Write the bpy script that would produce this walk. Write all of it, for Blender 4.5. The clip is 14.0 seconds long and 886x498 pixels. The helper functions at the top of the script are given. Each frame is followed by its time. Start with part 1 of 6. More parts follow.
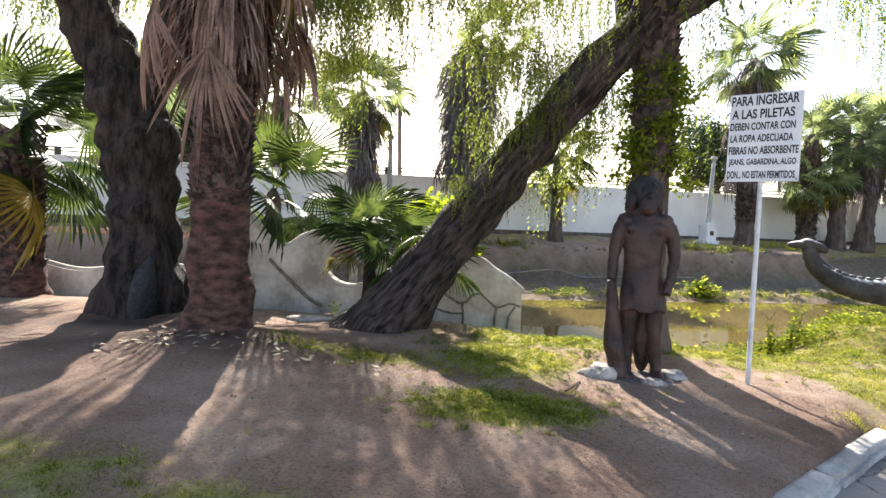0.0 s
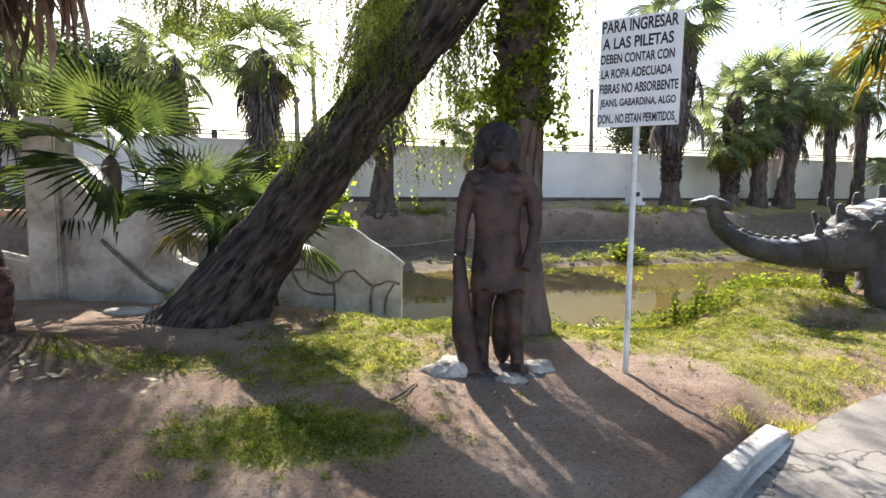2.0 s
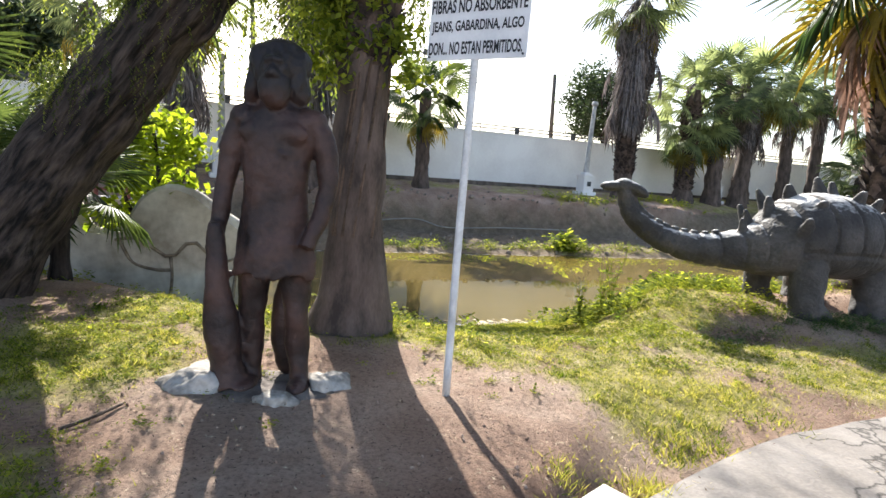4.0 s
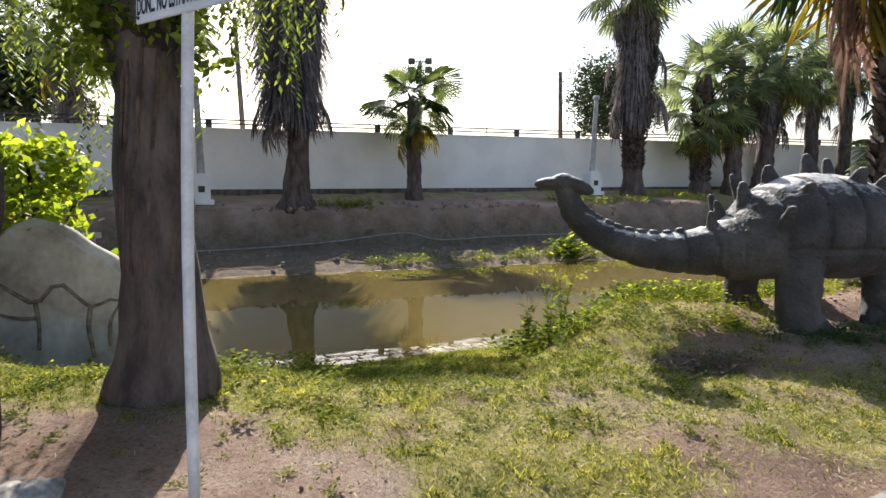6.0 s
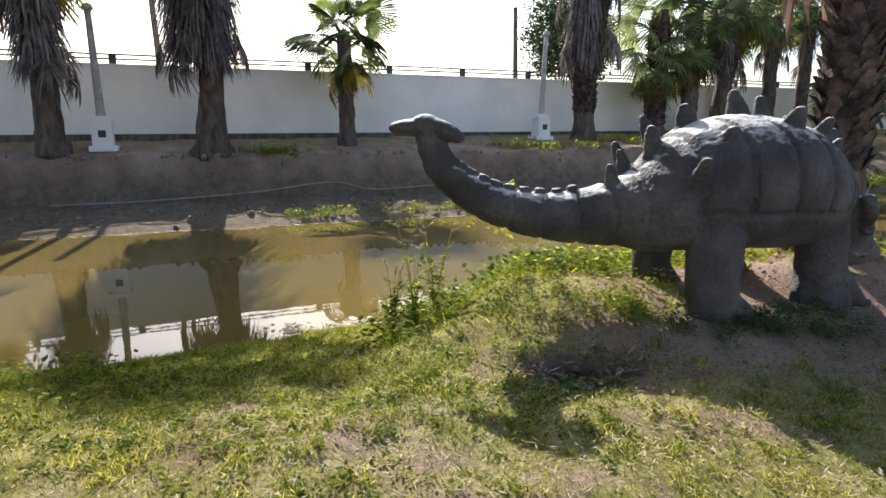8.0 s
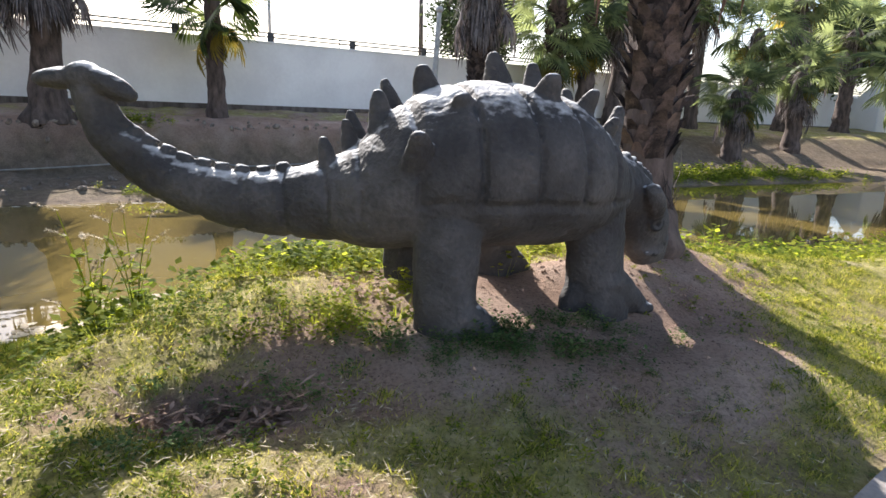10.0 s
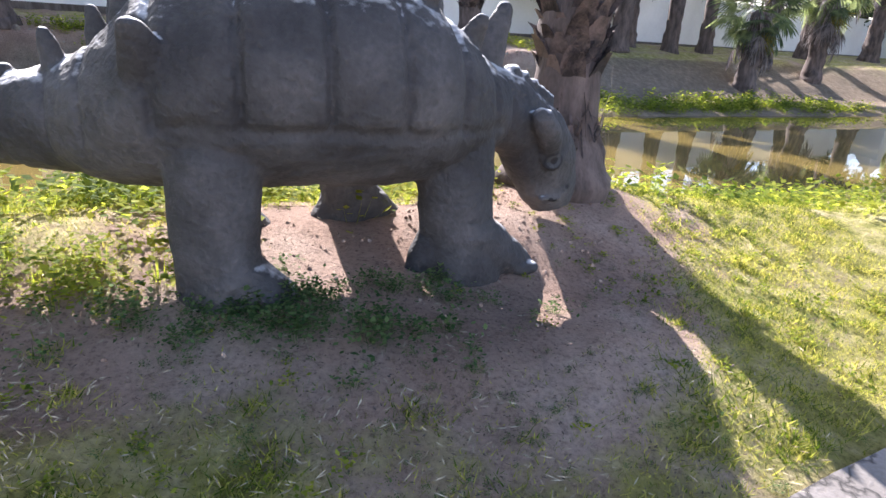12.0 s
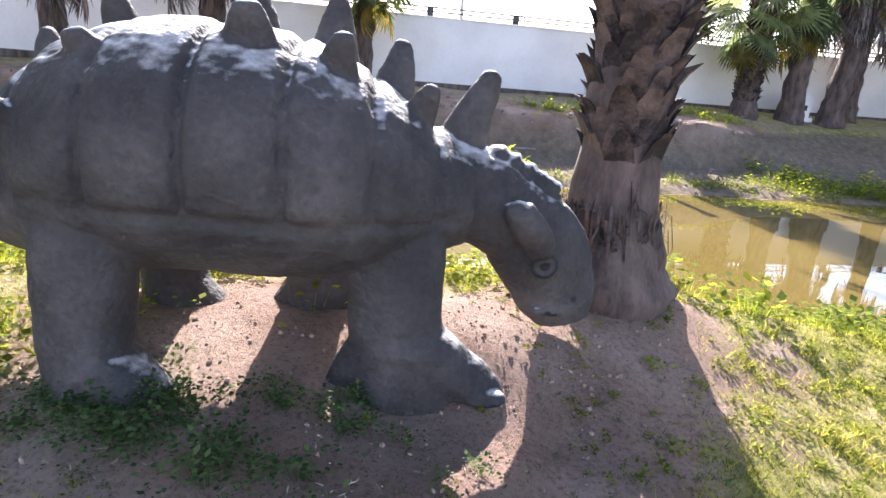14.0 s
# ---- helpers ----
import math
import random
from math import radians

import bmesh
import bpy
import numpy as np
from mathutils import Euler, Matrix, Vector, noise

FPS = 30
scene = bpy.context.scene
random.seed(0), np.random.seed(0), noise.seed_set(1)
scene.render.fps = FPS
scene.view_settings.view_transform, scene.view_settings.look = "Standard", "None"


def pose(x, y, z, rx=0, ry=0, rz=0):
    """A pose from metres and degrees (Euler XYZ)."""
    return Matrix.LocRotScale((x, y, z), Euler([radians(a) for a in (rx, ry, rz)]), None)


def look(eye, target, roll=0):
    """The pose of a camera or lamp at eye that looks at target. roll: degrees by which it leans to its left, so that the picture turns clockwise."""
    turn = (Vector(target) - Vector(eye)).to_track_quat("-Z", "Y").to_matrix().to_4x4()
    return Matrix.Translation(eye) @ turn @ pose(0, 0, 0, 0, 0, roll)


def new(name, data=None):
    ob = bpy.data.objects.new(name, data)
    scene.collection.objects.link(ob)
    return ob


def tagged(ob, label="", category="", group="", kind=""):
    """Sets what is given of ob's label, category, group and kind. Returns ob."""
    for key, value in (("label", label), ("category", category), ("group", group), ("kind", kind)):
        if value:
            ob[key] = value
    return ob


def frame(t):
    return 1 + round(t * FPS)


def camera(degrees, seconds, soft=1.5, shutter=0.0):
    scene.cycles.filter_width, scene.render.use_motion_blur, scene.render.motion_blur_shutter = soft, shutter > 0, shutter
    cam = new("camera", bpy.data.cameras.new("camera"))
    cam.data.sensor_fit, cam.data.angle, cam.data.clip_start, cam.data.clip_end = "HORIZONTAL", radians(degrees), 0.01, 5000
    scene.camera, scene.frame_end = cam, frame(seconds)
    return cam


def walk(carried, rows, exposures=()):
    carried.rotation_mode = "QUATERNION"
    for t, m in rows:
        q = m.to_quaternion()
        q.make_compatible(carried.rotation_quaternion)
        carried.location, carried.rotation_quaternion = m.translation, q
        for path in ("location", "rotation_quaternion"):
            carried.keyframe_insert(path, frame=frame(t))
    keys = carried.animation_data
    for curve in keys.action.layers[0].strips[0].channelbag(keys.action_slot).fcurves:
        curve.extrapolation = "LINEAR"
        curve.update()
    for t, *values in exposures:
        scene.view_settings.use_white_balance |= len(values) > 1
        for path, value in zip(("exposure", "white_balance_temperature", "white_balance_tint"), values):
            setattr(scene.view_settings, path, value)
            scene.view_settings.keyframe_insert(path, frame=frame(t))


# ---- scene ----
cam = camera(73.9, 14.0)
PATH = [
    (0, (0.308, -0.485, 1.493), (0.096, 1.501, 1.395), 2.2),
    (0.5, (0.564, -0.146, 1.488), (0.424, 1.848, 1.409), 2.4),
    (1, (0.819, 0.251, 1.504), (0.856, 2.248, 1.408), -0.9),
    (1.5, (1.082, 0.618, 1.476), (1.104, 2.614, 1.36), -0.6),
    (2, (1.327, 0.843, 1.469), (1.294, 2.833, 1.27), 0.5),
    (2.5, (1.56, 1.169, 1.386), (1.515, 3.139, 1.044), 4.2),
    (3, (1.846, 1.439, 1.333), (1.652, 3.397, 0.972), 2.4),
    (3.5, (2.163, 1.759, 1.321), (1.974, 3.722, 0.99), 3.7),
    (4, (2.563, 2.152, 1.314), (2.638, 4.135, 1.065), 4.0),
    (4.2, (2.769, 2.29, 1.282), (2.854, 4.279, 1.084), 2.5),
    (6.5, (4.115, 3.685, 1.329), (4.072, 5.67, 1.092), -0.2),
    (7, (4.403, 4.111, 1.336), (4.539, 6.085, 1.047), 0.4),
    (7.5, (4.68, 4.417, 1.302), (4.828, 6.392, 1.02), -1.9),
    (8, (4.924, 4.622, 1.316), (4.991, 6.58, 0.915), -0.2),
    (8.5, (5.327, 4.782, 1.305), (5.507, 6.745, 0.966), 0.7),
    (9, (5.67, 4.974, 1.225), (6.05, 6.889, 0.79), 3.8),
    (9.2, (5.822, 5.053, 1.202), (6.237, 6.952, 0.733), 2.4),
    (11.3, (7.261, 5.887, 1.276), (7.421, 7.835, 0.85), 3.6),
    (11.5, (7.345, 5.92, 1.252), (7.578, 7.857, 0.811), 4.1),
    (12, (7.623, 6.155, 1.146), (7.897, 8.009, 0.448), 3.7),
    (12.5, (7.9, 6.277, 1.137), (8.082, 8.133, 0.414), 3.0),
    (13, (8.176, 6.516, 1.132), (8.299, 8.423, 0.543), 4.3),
    (13.5, (8.451, 6.627, 1.147), (8.204, 8.54, 0.62), 4.6),
    (14, (8.731, 6.823, 1.245), (8.383, 8.715, 0.698), 4.6),
]
EXPOSURE = ((0.0, 1.75, 6500, 13), (1.0, 1.67, 6450, 12), (2.0, 1.52, 6400, 11), (3.5, 1.68, 6350, 11), (4.0, 1.64, 6350, 11), (6.5, 0.98, 6250, 13), (7.5, 1.02, 6200, 13), (9.0, 1.4, 6250, 14), (11.5, 1.82, 6050, 18), (12.5, 2.43, 5780, 23), (13.5, 2.64, 5760, 26), (14.0, 2.2, 6050, 22))
walk(cam, [(t, look(eye, target, roll)) for t, eye, target, roll in PATH], EXPOSURE)

# ---- world, sun, exposure ----
SUN_AZ, SUN_EL = radians(-15.0), radians(34.0)
world = bpy.data.worlds.new("sky")
scene.world = world
world.use_nodes = True
wn = world.node_tree.nodes
sky = wn.new("ShaderNodeTexSky")
sky.sky_type = "NISHITA"
sky.sun_disc = False
sky.sun_elevation, sky.sun_rotation = SUN_EL, SUN_AZ
sky.dust_density, sky.air_density = 2.0, 1.0
wn["Background"].inputs["Strength"].default_value = 0.105
world.node_tree.links.new(sky.outputs[0], wn["Background"].inputs["Color"])
sun = new("sun", bpy.data.lights.new("sun", "SUN"))
sun.data.energy, sun.data.angle, sun.data.color = 5.0, radians(0.5), (1.0, 0.95, 0.86)
sun.matrix_world = look((math.sin(SUN_AZ) * 60, math.cos(SUN_AZ) * 60, 60 * math.tan(SUN_EL)), (0, 0, 0))


# ---- materials ----
def material(name, dark, light, scale=6.0, rough=0.8, bump=0.3, fine=60.0, leaf=0.0, island=0.0, per_object=0.0, coat=None, spec=0.3, stretch=(1, 1, 1), through_gain=2.0, tilt=0.0):
    """A surface of two colours mixed by coarse and fine grain, with relief. leaf: share of light let through."""
    m = bpy.data.materials.new(name)
    m.use_nodes = True
    n, l = m.node_tree.nodes, m.node_tree.links
    p = n["Principled BSDF"]
    p.inputs["Roughness"].default_value = rough
    p.inputs["Specular IOR Level"].default_value = spec
    tc, mp = n.new("ShaderNodeTexCoord"), n.new("ShaderNodeMapping")
    mp.inputs["Scale"].default_value = stretch
    l.new(tc.outputs["Object"], mp.inputs["Vector"])
    if tilt:
        lean = n.new("ShaderNodeMapping")
        lean.inputs["Rotation"].default_value = (0, radians(-tilt), 0)
        l.new(tc.outputs["Object"], lean.inputs["Vector"])
        l.new(lean.outputs[0], mp.inputs["Vector"])
    a, b = n.new("ShaderNodeTexNoise"), n.new("ShaderNodeTexNoise")
    for t, s, d in ((a, scale, 5), (b, fine, 3)):
        t.inputs["Scale"].default_value, t.inputs["Detail"].default_value = s, d
        l.new(mp.outputs[0], t.inputs["Vector"])
    mix = n.new("ShaderNodeMath")
    mix.operation = "MULTIPLY_ADD"
    l.new(b.outputs["Fac"], mix.inputs[0])
    mix.inputs[1].default_value = 0.45
    half = n.new("ShaderNodeMath")
    half.operation = "MULTIPLY_ADD"
    l.new(a.outputs["Fac"], half.inputs[0])
    half.inputs[1].default_value, half.inputs[2].default_value = 1.6, -0.52
    l.new(half.outputs[0], mix.inputs[2])
    fac = mix.outputs[0]
    for amount, node, socket in ((island, "ShaderNodeNewGeometry", "Random Per Island"), (per_object, "ShaderNodeObjectInfo", "Random")):
        if amount:
            g, add = n.new(node), n.new("ShaderNodeMath")
            add.operation = "MULTIPLY_ADD"
            off = n.new("ShaderNodeMath")
            off.operation = "SUBTRACT"
            l.new(g.outputs[socket], off.inputs[0])
            off.inputs[1].default_value = 0.5
            l.new(off.outputs[0], add.inputs[0])
            add.inputs[1].default_value = amount
            l.new(fac, add.inputs[2])
            fac = add.outputs[0]
    ramp = n.new("ShaderNodeValToRGB")
    ramp.color_ramp.elements[0].color, ramp.color_ramp.elements[1].color = (*dark, 1), (*light, 1)
    ramp.color_ramp.elements[0].position, ramp.color_ramp.elements[1].position = 0.25, 0.8
    if coat:
        e = ramp.color_ramp.elements.new(0.55)
        e.color = (*coat, 1)
    l.new(fac, ramp.inputs[0])
    l.new(ramp.outputs[0], p.inputs["Base Color"])
    if bump:
        bp = n.new("ShaderNodeBump")
        bp.inputs["Strength"].default_value, bp.inputs["Distance"].default_value = bump, 0.03
        l.new(mix.outputs[0], bp.inputs["Height"])
        l.new(bp.outputs[0], p.inputs["Normal"])
    if leaf:
        tr, ms = n.new("ShaderNodeBsdfTranslucent"), n.new("ShaderNodeMixShader")
        hue = n.new("ShaderNodeHueSaturation")
        hue.inputs["Saturation"].default_value, hue.inputs["Value"].default_value, hue.inputs["Hue"].default_value = 1.1, through_gain, 0.485
        l.new(ramp.outputs[0], hue.inputs["Color"])
        l.new(hue.outputs[0], tr.inputs["Color"])
        ms.inputs[0].default_value = leaf
        l.new(p.outputs[0], ms.inputs[1])
        l.new(tr.outputs[0], ms.inputs[2])
        l.new(ms.outputs[0], n["Material Output"].inputs["Surface"])
    return m


M_WHITE = material("white_wall_paint", (0.74, 0.73, 0.72), (0.86, 0.855, 0.84), 0.6, 0.85, 0.15, 9.0)
M_OLDWHITE = material("weathered_whitewash", (0.34, 0.29, 0.235), (0.78, 0.73, 0.645), 1.6, 0.9, 0.25, 11.0)
M_KERB = material("worn_white_kerb", (0.26, 0.24, 0.215), (0.60, 0.57, 0.53), 3.0, 0.85, 0.5, 40.0)
M_STATUE = material("brown_painted_cement", (0.017, 0.0095, 0.008), (0.075, 0.038, 0.029), 4.0, 0.55, 0.5, 26.0, spec=0.4)
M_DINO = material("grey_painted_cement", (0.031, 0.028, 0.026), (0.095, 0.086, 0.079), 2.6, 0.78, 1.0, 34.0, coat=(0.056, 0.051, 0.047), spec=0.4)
M_ROCK = material("whitewashed_rock", (0.13, 0.115, 0.095), (0.54, 0.505, 0.455), 4.0, 0.9, 0.6, 30.0)
M_BARK = material("dark_bark", (0.008, 0.0065, 0.006), (0.062, 0.048, 0.042), 10.0, 0.95, 1.0, 40.0, stretch=(1, 1, 0.25))
M_LEANBARK = material("furrowed_bark", (0.008, 0.0065, 0.006), (0.085, 0.066, 0.056), 15.0, 0.95, 1.0, 30.0, stretch=(1, 1, 0.2), tilt=38.0)
M_PALMBARK = material("palm_bark", (0.028, 0.015, 0.012), (0.15, 0.08, 0.062), 6.0, 0.95, 1.0, 50.0, stretch=(1, 1, 2.2))
M_GREYBARK = material("grey_palm_bark", (0.055, 0.042, 0.036), (0.16, 0.12, 0.10), 7.0, 0.95, 0.6, 60.0, stretch=(1, 1, 0.3))
M_BOOT = material("leaf_base", (0.026, 0.020, 0.018), (0.14, 0.10, 0.083), 9.0, 0.9, 0.7, 60.0, island=0.5)
M_FROND = material("palm_frond", (0.024, 0.047, 0.014), (0.12, 0.16, 0.045), 3.0, 0.45, 0.1, 30.0, leaf=0.4, per_object=0.6, through_gain=1.7)
# paler, greyer frond green with the distance haze mixed into the colour
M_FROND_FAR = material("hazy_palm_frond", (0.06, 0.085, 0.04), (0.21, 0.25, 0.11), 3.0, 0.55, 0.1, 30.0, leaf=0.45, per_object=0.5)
M_FROND_DARK = material("dark_palm_frond", (0.016, 0.032, 0.009), (0.085, 0.12, 0.032), 3.0, 0.5, 0.1, 30.0, leaf=0.32, per_object=0.6)
M_FROND_YELLOW = material("yellowing_frond", (0.10, 0.09, 0.015), (0.26, 0.21, 0.045), 3.0, 0.5, 0.1, 30.0, leaf=0.45, per_object=0.5)
M_DEAD = material("dead_frond", (0.10, 0.065, 0.048), (0.36, 0.25, 0.19), 5.0, 0.9, 0.2, 40.0, leaf=0.18, island=0.7, per_object=0.2)
M_GREYDEAD = material("grey_dead_frond", (0.075, 0.064, 0.06), (0.26, 0.225, 0.21), 5.0, 0.9, 0.2, 40.0, leaf=0.14, island=0.7, per_object=0.2)
M_LEAF = material("pepper_leaf", (0.045, 0.07, 0.017), (0.17, 0.205, 0.045), 3.0, 0.55, 0.0, 30.0, leaf=0.58, island=0.7, per_object=0.5, through_gain=2.1)
M_VINE = material("vine_leaf", (0.06, 0.09, 0.012), (0.19, 0.23, 0.035), 3.0, 0.5, 0.0, 30.0, leaf=0.6, island=0.8, through_gain=2.3)
M_TREELEAF = material("tree_leaf", (0.018, 0.032, 0.014), (0.06, 0.085, 0.035), 3.0, 0.55, 0.0, 30.0, leaf=0.3, island=0.7)
M_BRIGHTLEAF = material("bright_shrub_leaf", (0.08, 0.12, 0.015), (0.24, 0.30, 0.04), 3.0, 0.5, 0.0, 30.0, leaf=0.6, island=0.7, through_gain=2.4)
M_GRASS = material("turf_blades", (0.06, 0.10, 0.012), (0.43, 0.41, 0.10), 0.9, 0.85, 0.0, 30.0, leaf=0.5, island=0.9, spec=0.1, through_gain=1.6)
M_WEED = material("weed_leaf", (0.07, 0.11, 0.018), (0.27, 0.30, 0.05), 1.2, 0.8, 0.0, 30.0, leaf=0.6, island=0.7, spec=0.1)
# weed leaf again, darker and bluer: the dinosaur's shade as colour
M_SHADEWEED = material("shaded_weed_leaf", (0.035, 0.07, 0.022), (0.13, 0.18, 0.065), 1.2, 0.8, 0.0, 30.0, leaf=0.4, island=0.8, spec=0.1)
M_CLOD = material("soil_clod", (0.17, 0.105, 0.075), (0.42, 0.30, 0.225), 8.0, 0.95, 0.6, 50.0, island=0.6)
M_STRAW = material("dry_stalk", (0.22, 0.17, 0.10), (0.55, 0.46, 0.31), 3.0, 0.8, 0.0, 30.0, island=0.5)
M_TWIG = material("dry_twig", (0.05, 0.035, 0.025), (0.16, 0.11, 0.08), 8.0, 0.9, 0.4)
M_METALPAINT = material("white_painted_steel", (0.5, 0.5, 0.49), (0.78, 0.78, 0.77), 6.0, 0.45, 0.1)
M_BOARD = material("sign_white", (0.66, 0.67, 0.68), (0.82, 0.82, 0.82), 3.0, 0.5, 0.05)
M_INK = material("black_lettering", (0.015, 0.015, 0.017), (0.04, 0.04, 0.042), 20.0, 0.6, 0.0)
M_DARKMETAL = material("dark_metal", (0.03, 0.03, 0.032), (0.09, 0.09, 0.09), 6.0, 0.5, 0.1)
M_POLE = material("weathered_pole", (0.07, 0.055, 0.045), (0.18, 0.15, 0.13), 6.0, 0.9, 0.3, stretch=(1, 1, 0.2))
M_GREYPOST = material("grey_concrete_post", (0.30, 0.30, 0.29), (0.52, 0.51, 0.49), 5.0, 0.85, 0.2)
M_CRACK = material("brown_outline_paint", (0.13, 0.10, 0.08), (0.34, 0.28, 0.22), 9.0, 0.9, 0.2)
M_PINK = material("pinkish_plaster", (0.36, 0.20, 0.15), (0.52, 0.34, 0.26), 3.0, 0.9, 0.2)
M_RED = material("faded_red_rail", (0.16, 0.05, 0.045), (0.30, 0.11, 0.09), 6.0, 0.6, 0.1)
M_STONE = material("pale_stone", (0.30, 0.26, 0.22), (0.55, 0.50, 0.44), 5.0, 0.9, 0.4)
M_HOSE = material("sun_bleached_hose", (0.25, 0.23, 0.20), (0.40, 0.37, 0.33), 5.0, 0.7, 0.1)


def dark_above(m, low, high, shade):
    """Darker paint above a height, as on the hair of the figure."""
    n, l = m.node_tree.nodes, m.node_tree.links
    p = n["Principled BSDF"]
    src = p.inputs["Base Color"].links[0].from_socket
    tc, sep, rng, mix = n.new("ShaderNodeTexCoord"), n.new("ShaderNodeSeparateXYZ"), n.new("ShaderNodeMapRange"), n.new("ShaderNodeMix")
    l.new(tc.outputs["Object"], sep.inputs[0])
    l.new(sep.outputs["Z"], rng.inputs["Value"])
    rng.inputs["From Min"].default_value, rng.inputs["From Max"].default_value = low, high
    mix.data_type = "RGBA"
    l.new(rng.outputs[0], mix.inputs[0])
    l.new(src, mix.inputs[6])
    mix.inputs[7].default_value = (*shade, 1)
    l.new(mix.outputs[2], p.inputs["Base Color"])


dark_above(M_STATUE, 1.64, 1.74, (0.014, 0.010, 0.010))


def sunlit_top(m, shade, low, high):
    """Sunlight painted in: what faces up turns pale, with a noisy edge."""
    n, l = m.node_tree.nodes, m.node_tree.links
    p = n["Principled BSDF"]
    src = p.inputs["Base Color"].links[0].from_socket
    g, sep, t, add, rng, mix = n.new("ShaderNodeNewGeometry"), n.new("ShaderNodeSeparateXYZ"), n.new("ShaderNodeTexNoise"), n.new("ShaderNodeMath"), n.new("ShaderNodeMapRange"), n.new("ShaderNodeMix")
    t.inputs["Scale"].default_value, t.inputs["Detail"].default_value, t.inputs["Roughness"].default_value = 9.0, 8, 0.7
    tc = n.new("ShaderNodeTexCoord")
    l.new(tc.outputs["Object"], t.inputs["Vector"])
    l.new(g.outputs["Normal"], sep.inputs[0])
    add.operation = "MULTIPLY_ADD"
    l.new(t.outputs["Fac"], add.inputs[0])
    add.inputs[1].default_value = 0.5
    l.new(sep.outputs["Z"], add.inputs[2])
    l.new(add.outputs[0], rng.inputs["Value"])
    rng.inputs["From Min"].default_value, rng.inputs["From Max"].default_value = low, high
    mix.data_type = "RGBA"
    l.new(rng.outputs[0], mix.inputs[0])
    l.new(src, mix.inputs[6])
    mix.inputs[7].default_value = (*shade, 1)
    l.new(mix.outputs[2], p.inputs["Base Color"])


# the dinosaur's sunlit back, put into its colour
sunlit_top(M_DINO, (0.58, 0.56, 0.53), 0.93, 1.17)


def painted_spots(m, spots):
    """Round dabs of paint, each a place, a radius and a colour, later ones over earlier ones."""
    n, l = m.node_tree.nodes, m.node_tree.links
    p = n["Principled BSDF"]
    tc = n.new("ShaderNodeTexCoord")
    for place, radius, shade in spots:
        src = p.inputs["Base Color"].links[0].from_socket
        far, rng, mix = n.new("ShaderNodeVectorMath"), n.new("ShaderNodeMapRange"), n.new("ShaderNodeMix")
        far.operation = "DISTANCE"
        l.new(tc.outputs["Object"], far.inputs[0])
        far.inputs[1].default_value = place
        l.new(far.outputs["Value"], rng.inputs["Value"])
        rng.inputs["From Min"].default_value, rng.inputs["From Max"].default_value = radius, radius * 0.82
        mix.data_type = "RGBA"
        l.new(rng.outputs[0], mix.inputs[0])
        l.new(src, mix.inputs[6])
        mix.inputs[7].default_value = (*shade, 1)
        l.new(mix.outputs[2], p.inputs["Base Color"])


BLACK, GREY, OFF_WHITE = (0.016, 0.015, 0.015), (0.052, 0.049, 0.047), (0.62, 0.60, 0.57)

